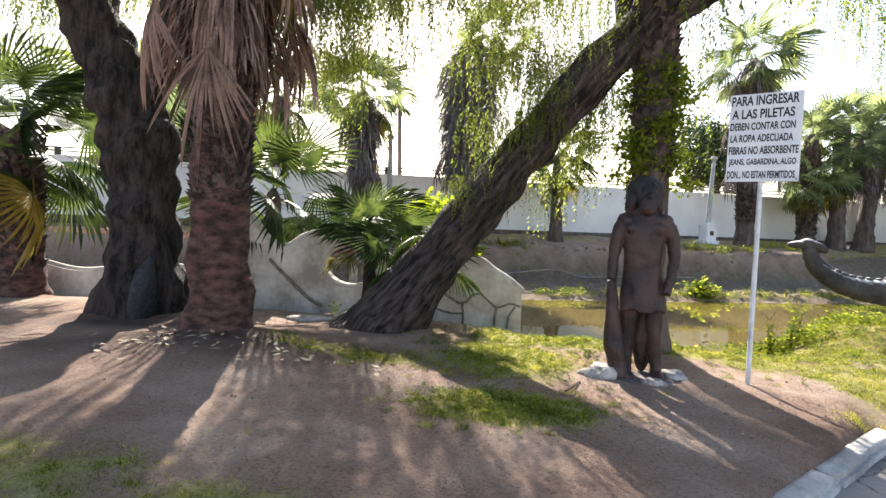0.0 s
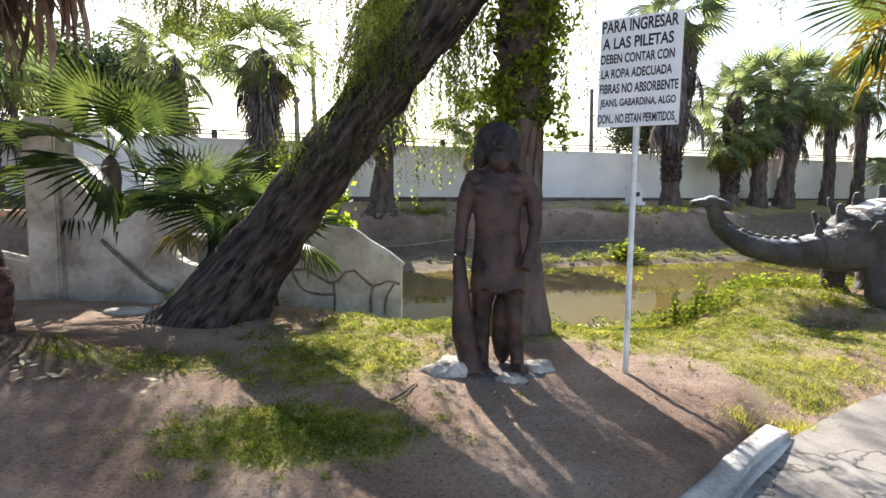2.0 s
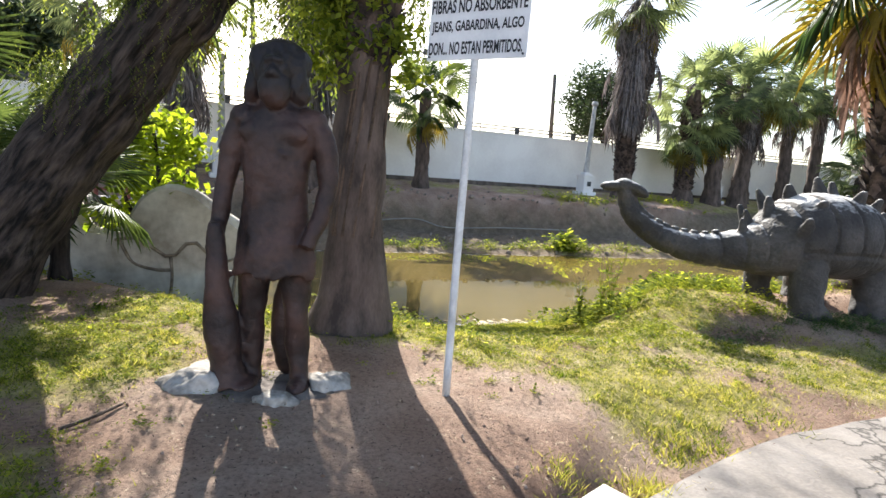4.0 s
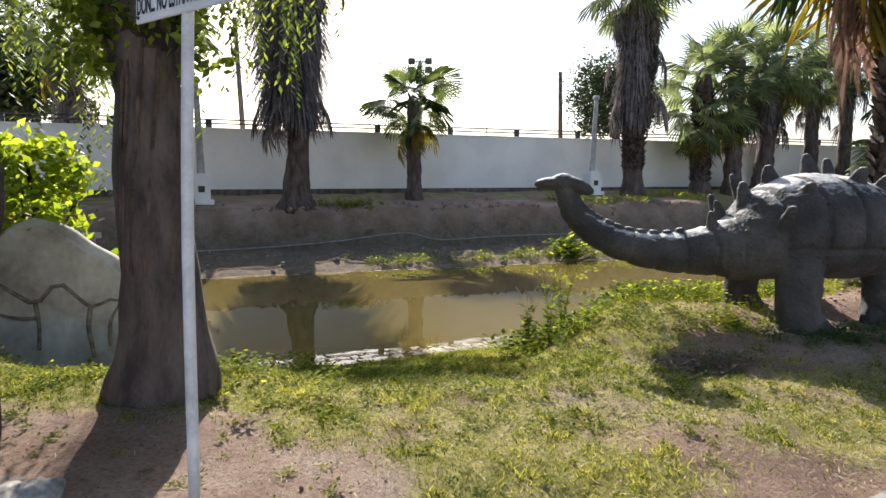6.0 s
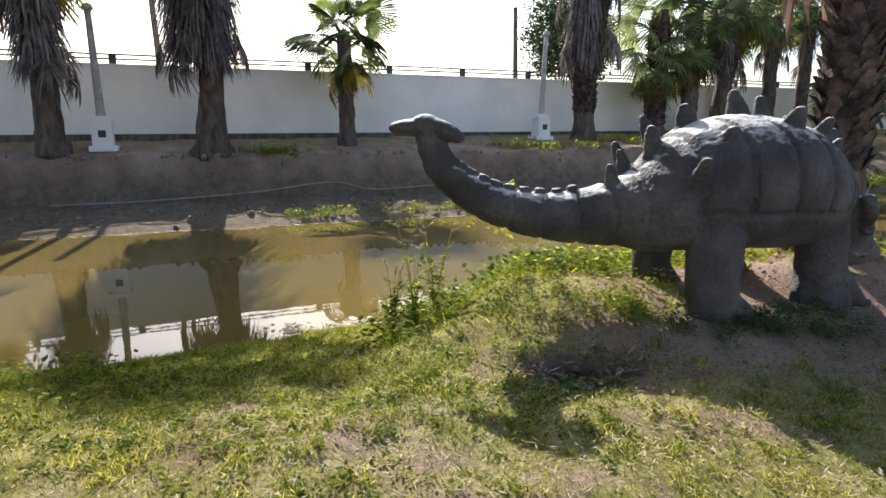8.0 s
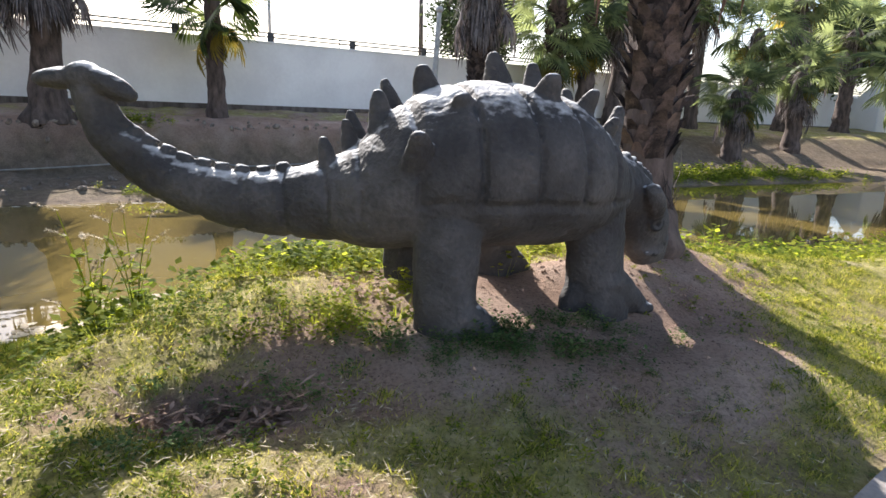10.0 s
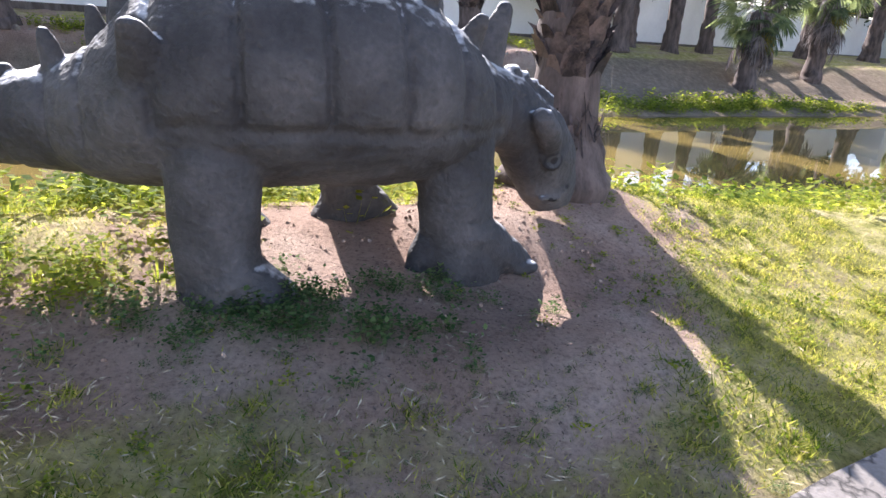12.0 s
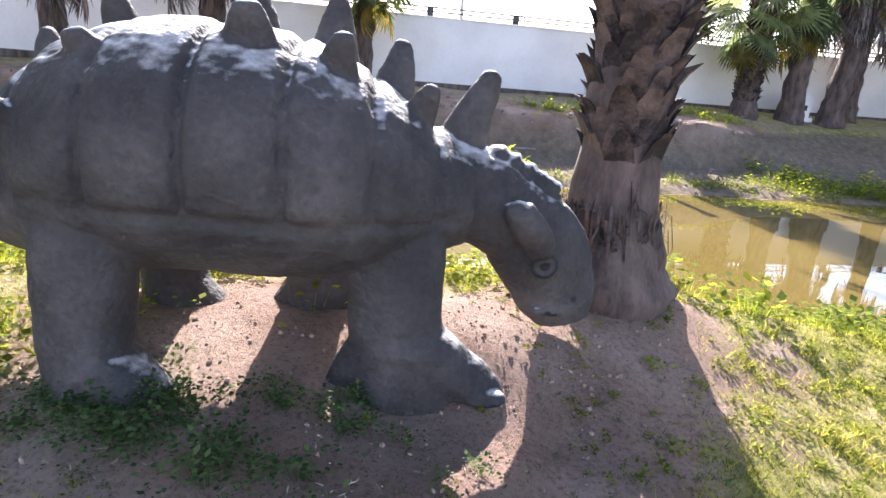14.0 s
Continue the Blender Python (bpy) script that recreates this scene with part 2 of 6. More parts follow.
def ground_material():
    """Bare reddish soil and short dry turf, mixed where the sheet's own grass value says so."""
    m = bpy.data.materials.new("soil_and_turf")
    m.use_nodes = True
    n, l = m.node_tree.nodes, m.node_tree.links
    p = n["Principled BSDF"]
    p.inputs["Roughness"].default_value, p.inputs["Specular IOR Level"].default_value = 0.95, 0.1
    tc = n.new("ShaderNodeTexCoord")

    def grain(scale, detail=6, rough=0.6):
        t = n.new("ShaderNodeTexNoise")
        t.inputs["Scale"].default_value, t.inputs["Detail"].default_value, t.inputs["Roughness"].default_value = scale, detail, rough
        l.new(tc.outputs["Object"], t.inputs["Vector"])
        return t.outputs["Fac"]

    def ramp(fac, *stops):
        r = n.new("ShaderNodeValToRGB")
        els = r.color_ramp.elements
        while len(els) < len(stops):
            els.new(0.5)
        for e, (pos, col) in zip(els, stops):
            e.position, e.color = pos, (*col, 1)
        l.new(fac, r.inputs[0])
        return r.outputs[0]

    def blend(fac, a, b, kind="MIX"):
        x = n.new("ShaderNodeMix")
        x.data_type, x.blend_type = "RGBA", kind
        if isinstance(fac, float):
            x.inputs[0].default_value = fac
        else:
            l.new(fac, x.inputs[0])
        l.new(a, x.inputs[6])
        l.new(b, x.inputs[7])
        return x.outputs[2]

    coarse, mid, fine = grain(0.8), grain(5.0), grain(38.0, 10, 0.8)
    soil = ramp(coarse, (0.3, (0.25, 0.158, 0.115)), (0.5, (0.405, 0.28, 0.21)), (0.72, (0.56, 0.435, 0.345)))
    speck = ramp(fine, (0.36, (0.34, 0.32, 0.31)), (0.5, (1, 1, 1)), (0.68, (1.3, 1.27, 1.2)))
    soil = blend(0.75, soil, speck, "MULTIPLY")
    turf = ramp(mid, (0.3, (0.14, 0.15, 0.035)), (0.48, (0.34, 0.31, 0.095)), (0.68, (0.54, 0.45, 0.24)))
    turf = blend(0.8, turf, speck, "MULTIPLY")
    at = n.new("ShaderNodeAttribute")
    at.attribute_name = "grass"
    s = n.new("ShaderNodeMath")
    s.operation = "MULTIPLY_ADD"
    l.new(mid, s.inputs[0])
    s.inputs[1].default_value = 0.9
    l.new(at.outputs["Fac"], s.inputs[2])
    cut = n.new("ShaderNodeMapRange")
    l.new(s.outputs[0], cut.inputs["Value"])
    cut.inputs["From Min"].default_value, cut.inputs["From Max"].default_value = 0.78, 1.1
    col = blend(cut.outputs[0], soil, turf)
    bank = n.new("ShaderNodeAttribute")
    bank.attribute_name = "bank"
    clay = ramp(mid, (0.25, (0.12, 0.095, 0.065)), (0.55, (0.23, 0.18, 0.125)), (0.8, (0.34, 0.265, 0.20)))
    clay = blend(0.8, clay, speck, "MULTIPLY")
    col = blend(bank.outputs["Fac"], col, clay)
    # shade under the palm and old tree, painted as dark brown soil
    soil_shade = n.new("ShaderNodeAttribute")
    soil_shade.attribute_name = "soil_shade"
    col = blend(soil_shade.outputs["Fac"], col, ramp(mid, (0.3, (0.055, 0.037, 0.03)), (0.5, (0.085, 0.06, 0.05)), (0.7, (0.13, 0.095, 0.08))))
    l.new(col, p.inputs["Base Color"])
    bp = n.new("ShaderNodeBump")
    bp.inputs["Strength"].default_value, bp.inputs["Distance"].default_value = 1.0, 0.05
    add = n.new("ShaderNodeMath")
    l.new(mid, add.inputs[0])
    l.new(fine, add.inputs[1])
    l.new(add.outputs[0], bp.inputs["Height"])
    l.new(bp.outputs[0], p.inputs["Normal"])
    return m


def water_material():
    m = bpy.data.materials.new("muddy_water")
    m.use_nodes = True
    n, l = m.node_tree.nodes, m.node_tree.links
    p = n["Principled BSDF"]
    p.inputs["Roughness"].default_value, p.inputs["IOR"].default_value = 0.02, 1.4
    p.inputs["Specular IOR Level"].default_value = 0.5
    tc, a, b = n.new("ShaderNodeTexCoord"), n.new("ShaderNodeTexNoise"), n.new("ShaderNodeTexNoise")
    a.inputs["Scale"].default_value, b.inputs["Scale"].default_value, b.inputs["Detail"].default_value = 0.25, 1.6, 4
    for t in (a, b):
        l.new(tc.outputs["Object"], t.inputs["Vector"])
    r = n.new("ShaderNodeValToRGB")
    r.color_ramp.elements[0].color, r.color_ramp.elements[1].color = (0.115, 0.083, 0.022, 1), (0.175, 0.13, 0.042, 1)
    l.new(a.outputs["Fac"], r.inputs[0])
    l.new(r.outputs[0], p.inputs["Base Color"])
    bp = n.new("ShaderNodeBump")
    bp.inputs["Strength"].default_value, bp.inputs["Distance"].default_value = 0.06, 0.02
    l.new(b.outputs["Fac"], bp.inputs["Height"])
    l.new(bp.outputs[0], p.inputs["Normal"])
    return m


def path_material():
    m = material("cracked_concrete", (0.17, 0.15, 0.13), (0.31, 0.28, 0.25), 1.5, 0.9, 0.35, 50.0)
    n, l = m.node_tree.nodes, m.node_tree.links
    v = n.new("ShaderNodeTexVoronoi")
    v.feature = "DISTANCE_TO_EDGE"
    v.inputs["Scale"].default_value = 0.8
    w, tc, add = n.new("ShaderNodeTexNoise"), n.new("ShaderNodeTexCoord"), n.new("ShaderNodeVectorMath")
    w.inputs["Scale"].default_value, w.inputs["Detail"].default_value = 2.5, 6
    l.new(tc.outputs["Object"], w.inputs["Vector"])
    l.new(tc.outputs["Object"], add.inputs[0])
    l.new(w.outputs["Color"], add.inputs[1])
    l.new(add.outputs[0], v.inputs["Vector"])
    cut = n.new("ShaderNodeMapRange")
    l.new(v.outputs["Distance"], cut.inputs["Value"])
    cut.inputs["From Max"].default_value = 0.018
    cut.inputs["To Min"].default_value = 0.25
    mul = n.new("ShaderNodeMix")
    mul.data_type, mul.blend_type = "RGBA", "MULTIPLY"
    mul.inputs[0].default_value = 1.0
    p = n["Principled BSDF"]
    src = p.inputs["Base Color"].links[0].from_socket
    l.new(src, mul.inputs[6])
    l.new(cut.outputs[0], mul.inputs[7])
    l.new(mul.outputs[2], p.inputs["Base Color"])
    return m


M_GROUND, M_WATER, M_PATH = ground_material(), water_material(), path_material()


# ---- shared builders ----
def mesh_of(name, verts, faces, mat, smooth=False):
    me = bpy.data.meshes.new(name)
    me.from_pydata([tuple(v) for v in verts], [], faces)
    me.materials.append(mat)
    if smooth:
        me.polygons.foreach_set("use_smooth", [True] * len(me.polygons))
    me.update()
    return me


def part(name, bm, mat, parent=None, label=""):
    """One mesh object out of a bmesh or a mesh, under its thing."""
    if isinstance(bm, bpy.types.Mesh):
        me = bm
    else:
        me = bpy.data.meshes.new(name)
        bm.to_mesh(me)
        bm.free()
    if mat and not me.materials:
        me.materials.append(mat)
    ob = new(name, me)
    ob.parent = parent
    return tagged(ob, label)


def thing(name, m, label, category, group="", kind=""):
    """An Empty at the thing's base."""
    ob = new(name)
    ob.matrix_basis = m
    ob.empty_display_size = 0.2
    return tagged(ob, label, category, group, kind)


def smooth_all(bm):
    for f in bm.faces:
        f.smooth = True
    return bm


def box(bm, size, m=Matrix(), bevel=0.0):
    got = bmesh.ops.create_cube(bm, size=1.0, matrix=m @ Matrix.Diagonal((*size, 1)))
    if bevel:
        edges = list({e for v in got["verts"] for e in v.link_edges})
        bmesh.ops.bevel(bm, geom=edges, offset=bevel, segments=2, affect="EDGES")
    return bm


def tube(bm, points, radii, sides=12, rough=0.0, seed=0.0, squash=1.0, cap=True):
    """A limb through points with a radius at each; rough: unevenness of its skin."""
    rings = []
    pts = [Vector(p) for p in points]
    up = Vector((0, 1, 0))
    for i, (p, r) in enumerate(zip(pts, radii)):
        d = (pts[min(i + 1, len(pts) - 1)] - pts[max(i - 1, 0)]).normalized()
        u = up.cross(d)
        if u.length < 0.05:
            u = Vector((1, 0, 0)).cross(d)
        u.normalize()
        v = d.cross(u)
        ring = []
        for k in range(sides):
            a = 2 * math.pi * k / sides
            q = p + u * math.cos(a) * r + v * math.sin(a) * r * squash
            if rough:
                q += (q - p) * rough * noise.noise(q * 3.1 + Vector((seed, seed, 0)))
            ring.append(bm.verts.new(q))
        rings.append(ring)
    for a, b in zip(rings, rings[1:]):
        for k in range(sides):
            bm.faces.new((a[k], a[(k + 1) % sides], b[(k + 1) % sides], b[k]))
    if cap:
        bm.faces.new(rings[0][::-1])
        bm.faces.new(rings[-1])
    return bm


def blob(bm, centre, size, sub=3, turn=(0, 0, 0)):
    m = Matrix.LocRotScale(centre, Euler([radians(a) for a in turn]), size)
    bmesh.ops.create_icosphere(bm, subdivisions=sub, radius=1.0, matrix=m)
    return bm


def resample(points, n):
    """n points (tuples of any width) on a smooth curve through the given ones."""
    p = np.array(points, float)
    t = np.linspace(0, len(p) - 1, n)
    out = []
    for s in t:
        i = min(int(s), len(p) - 2)
        f = s - i
        a, b, c, d = p[max(i - 1, 0)], p[i], p[i + 1], p[min(i + 2, len(p) - 1)]
        out.append(0.5 * (2 * b + (c - a) * f + (2 * a - 5 * b + 4 * c - d) * f**2 + (3 * b - a - 3 * c + d) * f**3))
    return np.array(out)


def step(x, a, b):
    s = np.clip((np.asarray(x, float) - a) / (b - a), 0, 1)
    return s * s * (3 - 2 * s)


# ---- lie of the land ----
WATER_Z = -1.0
EDGE_X = (-40, -4, 2.25, 3.75, 4.55, 6.1, 7.05, 8.4, 9.0, 12, 20, 60)
EDGE_Y = (-40, -3.3, 3.35, 4.9, 5.38, 6.18, 6.83, 7.28, 7.62, 8.9, 11.4, 20)
SHORE_X = (-60, -10, -1, 1, 3.2, 4.5, 6, 9, 12, 16, 25, 60)
SHORE_Y = (8, 9.9, 9.4, 9.8, 11.0, 11.6, 12.2, 12.4, 13.5, 15.2, 17.5, 30)

BROW_X = (-60, -10, -1, 0.8, 2.2, 3.2, 4.4, 5.0, 5.8, 7, 9, 12, 60)
BROW_Y = (5, 8.6, 8.2, 7.3, 7.3, 6.9, 6.9, 8.2, 9.9, 10.5, 10.9, 10.6, 26)


def edge_y(x):
    return np.interp(x, EDGE_X, EDGE_Y)


def shore_y(x):
    return np.interp(x, SHORE_X, SHORE_Y)


def hump(x, y, cx, cy, sx, sy):
    return np.exp(-(((x - cx) / sx) ** 2 + ((y - cy) / sy) ** 2))


def lie(x, y):
    """Height of the ground without its small unevenness."""
    x, y = np.asarray(x, float), np.asarray(y, float)
    d = (y - edge_y(x)) * 0.75
    low = -0.20 - 0.018 * np.clip(x, -5, 12)
    land = -0.06 - 0.012 * np.clip(x - 3, 0, 12) + 0.06 * step(d, 0, 3)
    land = land - 0.05 * np.clip(x - 5, 0, 5) * (1 - step(y, 9.0, 10.6))
    land = land + 0.18 * hump(x, y, 7.0, 9.15, 1.2, 0.85) + 0.20 * hump(x, y, 8.3, 9.6, 0.9, 0.5) + 0.22 * hump(x, y, 9.1, 10.45, 0.8, 0.8) + 0.12 * hump(x, y, 5.9, 9.0, 0.95, 0.9)
    land = land + 0.26 * hump(x, y, -2.7, 5.5, 1.2, 0.8) + 0.12 * hump(x, y, -1.2, 7.2, 0.9, 0.9)
    land = land - 0.08 * hump(x, y, 5.55, 7.95, 0.65, 0.5) - 0.03 * hump(x, y, 6.2, 8.35, 0.6, 0.5) - 0.20 * hump(x, y, 5.85, 7.98, 0.26, 0.14) + 0.05 * hump(x, y, 5.2, 7.75, 0.3, 0.35)
    land = land + 0.14 * hump(x, y, 8.6, 8.3, 1.4, 0.6) + 0.10 * hump(x, y, 9.9, 9.2, 0.8, 0.55)
    low = low + (land - 0.045 - low) * step(x, 3.0, 5.0)
    rise = np.clip(d / (0.22 + 0.5 * step(x, 3.2, 3.8)), 0, 1)
    rise = rise * rise * (3 - 2 * rise)
    near = low * (1 - rise) + land * rise
    s = shore_y(x)
    brow = np.interp(x, BROW_X, BROW_Y)
    u = np.clip((y - brow) / (s - brow), 0, 1.2)
    u = u * step(u, -0.12, 0.22)
    near = near * (1 - np.minimum(u, 1)) - 1.02 * u - 0.6 * step(y, s + 0.1, s + 3)
    v = (y - (20.4 + 0.31 * x)) * 0.955
    steep = np.interp(v, (-5.7, -1.7, -1.4, 1.55, 1.95, 2.5, 5, 8, 400), (-2.2, -1.03, -0.92, -0.66, 0.52, 0.64, 0.95, 1.1, 1.2))
    gentle = np.interp(v, (-5.7, -1.7, -1.3, 1.2, 4.2, 5.5, 8, 400), (-2.2, -1.03, -0.9, -0.72, 0.55, 0.8, 1.1, 1.2))
    w = step(x, 13, 18)
    return np.maximum(near, steep * (1 - w) + gentle * w)


def wobble(x, y):
    q = Vector((x, y, 0))
    v = (y - (20.4 + 0.31 * x)) * 0.955
    rough = min(max(v + 1.6, 0), 1) * (1.0 if v < 2.4 else 0.4)
    return rough * (0.13 * noise.noise(q * 0.9) + 0.09 * noise.noise(q * 2.3)) + 0.03 * noise.noise(q * 1.3) + 0.018 * noise.noise(q * 4.1) + 0.008 * noise.noise(q * 11.0)


def ground_z(x, y):
    return float(lie(x, y)) + wobble(x, y)


def patches(x, y):
    """Uneven growth: bare spots and thick clumps."""
    out = [0.55 * noise.noise((a * 0.9, b * 0.9, 4.0)) + 0.45 * noise.noise((a * 2.7, b * 2.7, 1.0)) + 0.25 * noise.noise((a * 7.0, b * 7.0, 2.0)) for a, b in zip(np.ravel(x), np.ravel(y))]
    return np.array(out).reshape(np.shape(x))


def grass_cover(x, y):
    """0 bare soil to 1 close turf."""
    d = y - edge_y(x)
    g = 0.85 * step(x, 3.0, 3.9) * step(d, 0.0, 0.5)
    g = np.maximum(g, 0.85 * step(x, 2.3, 3.2) * step(y, 5.7, 6.6))
    g = np.maximum(g, (1.2 - 0.42 * step(x, 2.5, 4.5)) * step(y, 6.2, 7.2) * step(x, -0.6, 0.6))
    g = np.maximum(g, 1.5 * hump(x, y, 0.35, 4.3, 0.75, 0.42))
    g = np.maximum(g, 1.3 * hump(x, y, 0.35, 5.95, 0.8, 0.75))
    g = np.maximum(g, 1.0 * hump(x, y, -1.2, 5.5, 0.9, 0.3))
    g = np.maximum(g, 0.85 * hump(x, y, -2.6, 2.5, 1.1, 0.5))
    g = np.maximum(g, 0.85 * hump(x, y, -1.0, 2.3, 0.7, 0.35))
    g = g - 0.75 * hump(x, y, 2.9, 5.1, 0.5, 0.9)
    g = g - 0.5 * hump(x, y, 5.4, 6.4, 0.6, 0.35) - 0.3 * hump(x, y, 6.2, 8.5, 0.4, 0.2) - 0.4 * hump(x, y, 3.6, 5.6, 0.5, 0.4)
    g = g - 0.85 * hump(x, y, 7.35, 9.46, 1.1, 0.55) - 0.85 * hump(x, y, 8.98, 10.8, 0.75, 0.9) - 0.62 * hump(x, y, 7.94, 8.35, 1.3, 0.4) - 0.20 * hump(x, y, 8.0, 7.58, 1.3, 0.5) - 0.3 * hump(x, y, 8.27, 9.56, 0.6, 0.5) - 0.1 * hump(x, y, 6.3, 8.5, 0.4, 0.15) - 0.9 * hump(x, y, 5.85, 7.98, 0.32, 0.2) - 0.5 * hump(x, y, 5.25, 7.9, 0.14, 0.4)
    g = g - 0.4 * hump(x, y, 4.6, 7.0, 0.5, 0.3) - 0.3 * hump(x, y, 6.4, 7.3, 0.6, 0.25) - 0.35 * hump(x, y, 10.1, 10.0, 0.3, 0.5)
    g = g - 0.75 * hump(x, y, 8.1, 8.75, 1.5, 0.45) - 1.0 * hump(x, y, 8.9, 9.7, 0.7, 0.75) - 0.15 * hump(x, y, 9.5, 9.7, 0.4, 0.5) - 0.12 * hump(x, y, 7.6, 7.9, 1.3, 0.4) + 0.5 * hump(x, y, 9.9, 8.6, 0.5, 0.8) - 0.5 * hump(x, y, 6.6, 8.2, 0.5, 0.25)
    g = np.maximum(g, 0.95 * step(y, 9.95 + 0.25 * (x - 7.3), 10.35 + 0.25 * (x - 7.3)) * step(x, 5.8, 6.6) * (1 - step(x, 8.4, 9.0)))
    v = (y - (20.4 + 0.31 * x)) * 0.955
    far = step(v, -1.6, -1.2) * (1 - step(v, -0.6, 0.6)) * 0.5 + 0.22 * step(v, 2.2, 2.6) + 0.3 * step(v, 3.0, 4.0) + 0.12 * step(x, 12, 16) * step(v, -1.0, 0.5)
    return np.clip(np.where(v > -2.2, far, g), 0, 1)


def axis(dense_from, dense_to, fine, mids, reach):
    a = list(np.arange(dense_from, dense_to, fine))
    s = fine
    while a[-1] < reach:
        s = min(s * 1.09, mids if a[-1] < 48 else 60)
        a.append(a[-1] + s)
    b, s = [dense_from], fine
    while b[-1] > -reach:
        s = min(s * 1.16, 60)
        b.append(b[-1] - s)
    return np.array(b[:0:-1] + a)


def build_ground():
    xs, ys = axis(-7.0, 12.0, 0.09, 0.7, 420), axis(1.0, 13.0, 0.09, 0.3, 420)
    gx, gy = np.meshgrid(xs, ys)
    z = lie(gx, gy)
    flat = [(x, y, h + wobble(x, y)) for x, y, h in zip(gx.ravel(), gy.ravel(), z.ravel())]
    w, h = len(xs), len(ys)
    i = np.arange(w * h).reshape(h, w)
    faces = np.stack([i[:-1, :-1], i[:-1, 1:], i[1:, 1:], i[1:, :-1]], -1).reshape(-1, 4).tolist()
    me = mesh_of("ground", flat, faces, M_GROUND, True)
    me.attributes.new("grass", "FLOAT", "POINT").data.foreach_set("value", (grass_cover(gx, gy) * (1 + 0.9 * patches(gx, gy)) - 0.05).ravel().astype(np.float32))
    v = (gy - (20.4 + 0.31 * gx)) * 0.955
    bank = 0.9 * step(v, -2.6, -1.4) * (1 - step(v - 2.3 * step(gx, 13, 18), 1.75, 1.95))
    me.attributes.new("bank", "FLOAT", "POINT").data.foreach_set("value", bank.ravel().astype(np.float32))
    # where tree shade is coloured into the ground
    soil_shade = 0.95 * np.maximum(hump(gx, gy, -2.7, 5.3, 1.9, 0.65), 0.9 * hump(gx, gy, -4.6, 6.6, 1.4, 0.5))
    me.attributes.new("soil_shade", "FLOAT", "POINT").data.foreach_set("value", soil_shade.ravel().astype(np.float32))
    tagged(new("ground", me), "uneven ground of reddish soil and patchy dry turf", "ground", kind="structure")


build_ground()

bm = bmesh.new()
bmesh.ops.create_grid(bm, x_segments=1, y_segments=1, size=1.0, matrix=Matrix.Translation((0, 17, WATER_Z)) @ Matrix.Diagonal((160, 22, 1, 1)))
tagged(part("water", bm, M_WATER), "still muddy ochre pond water", "water", kind="structure")


def build_path():
    verts, faces = [], []
    xs = np.concatenate([np.arange(-14, 14, 0.3), np.arange(14, 40, 1.5)])
    rows = np.linspace(-3.4, -0.06, 9)
    for x in xs:
        for r in rows:
            y = float(edge_y(x)) + r + (0.05 * noise.noise((x * 2.0, 3.0, 0)) if r == rows[-1] else 0)
            verts.append((x, y, float(lie(x, y)) + 0.035 + 0.006 * noise.noise((x, y, 0))))
    n = len(rows)
    for i in range(len(xs) - 1):
        for k in range(n - 1):
            a = i * n + k
            faces.append((a, a + n, a + n + 1, a + 1))
    tagged(new("pavement", mesh_of("pavement", verts, faces, M_PATH, True)), "worn cracked concrete footpath beside the lawn", "path", kind="structure")


build_path()


# ---- perimeter wall with its rail ----
WALL_A, WALL_D = Vector((-4.9, 24.55, 0)), Vector((0.925, 0.380, 0)).normalized()


def wall_pose(s, z=0.0):
    p = WALL_A + WALL_D * s
    return Matrix.Translation((p.x, p.y, z)) @ Matrix.Rotation(math.atan2(WALL_D.y, WALL_D.x), 4, "Z")


def build_wall():
    bm = bmesh.new()
    box(bm, (130, 0.3, 3.6), wall_pose(28, 1.5), 0.02)
    wall = tagged(part("wall_north", bm, M_WHITE), "long white-painted boundary wall behind the pond", "wall", kind="structure")
    bm = bmesh.new()
    box(bm, (130, 0.38, 0.06), wall_pose(28, 3.33), 0.01)
    part("coping", bm, M_WHITE, wall)
    bm = bmesh.new()
    box(bm, (130, 0.44, 0.5), wall_pose(28, 0.92), 0.02)
    part("footing", bm, M_POLE, wall, "dark footing band along the wall's base")
    for z in (3.52, 3.66):
        bm = bmesh.new()
        box(bm, (110, 0.07, 0.05), wall_pose(25, z), 0.01)
        tagged(part("guard_rail", bm, M_DARKMETAL), "dark steel guard rail along the wall top", "rail", kind="structure")
    for i in range(-8, 24):
        bm = bmesh.new()
        box(bm, (0.22, 0.10, 0.30), wall_pose(i * 3.1, 3.50), 0.01)
        part("rail_post", bm, M_DARKMETAL, wall)


build_wall()


# closing walls far behind the camera's side
for nm, c, s in (("wall_south", (10, -26, 1.5), (90, 0.3, 3.4)), ("wall_west", (-34, 4, 1.5), (0.3, 60, 3.4))):
    bm = bmesh.new()
    box(bm, s, Matrix.Translation(c), 0.02)
    tagged(part(nm, bm, M_WHITE), "plain white boundary wall of the park", "wall", kind="structure")


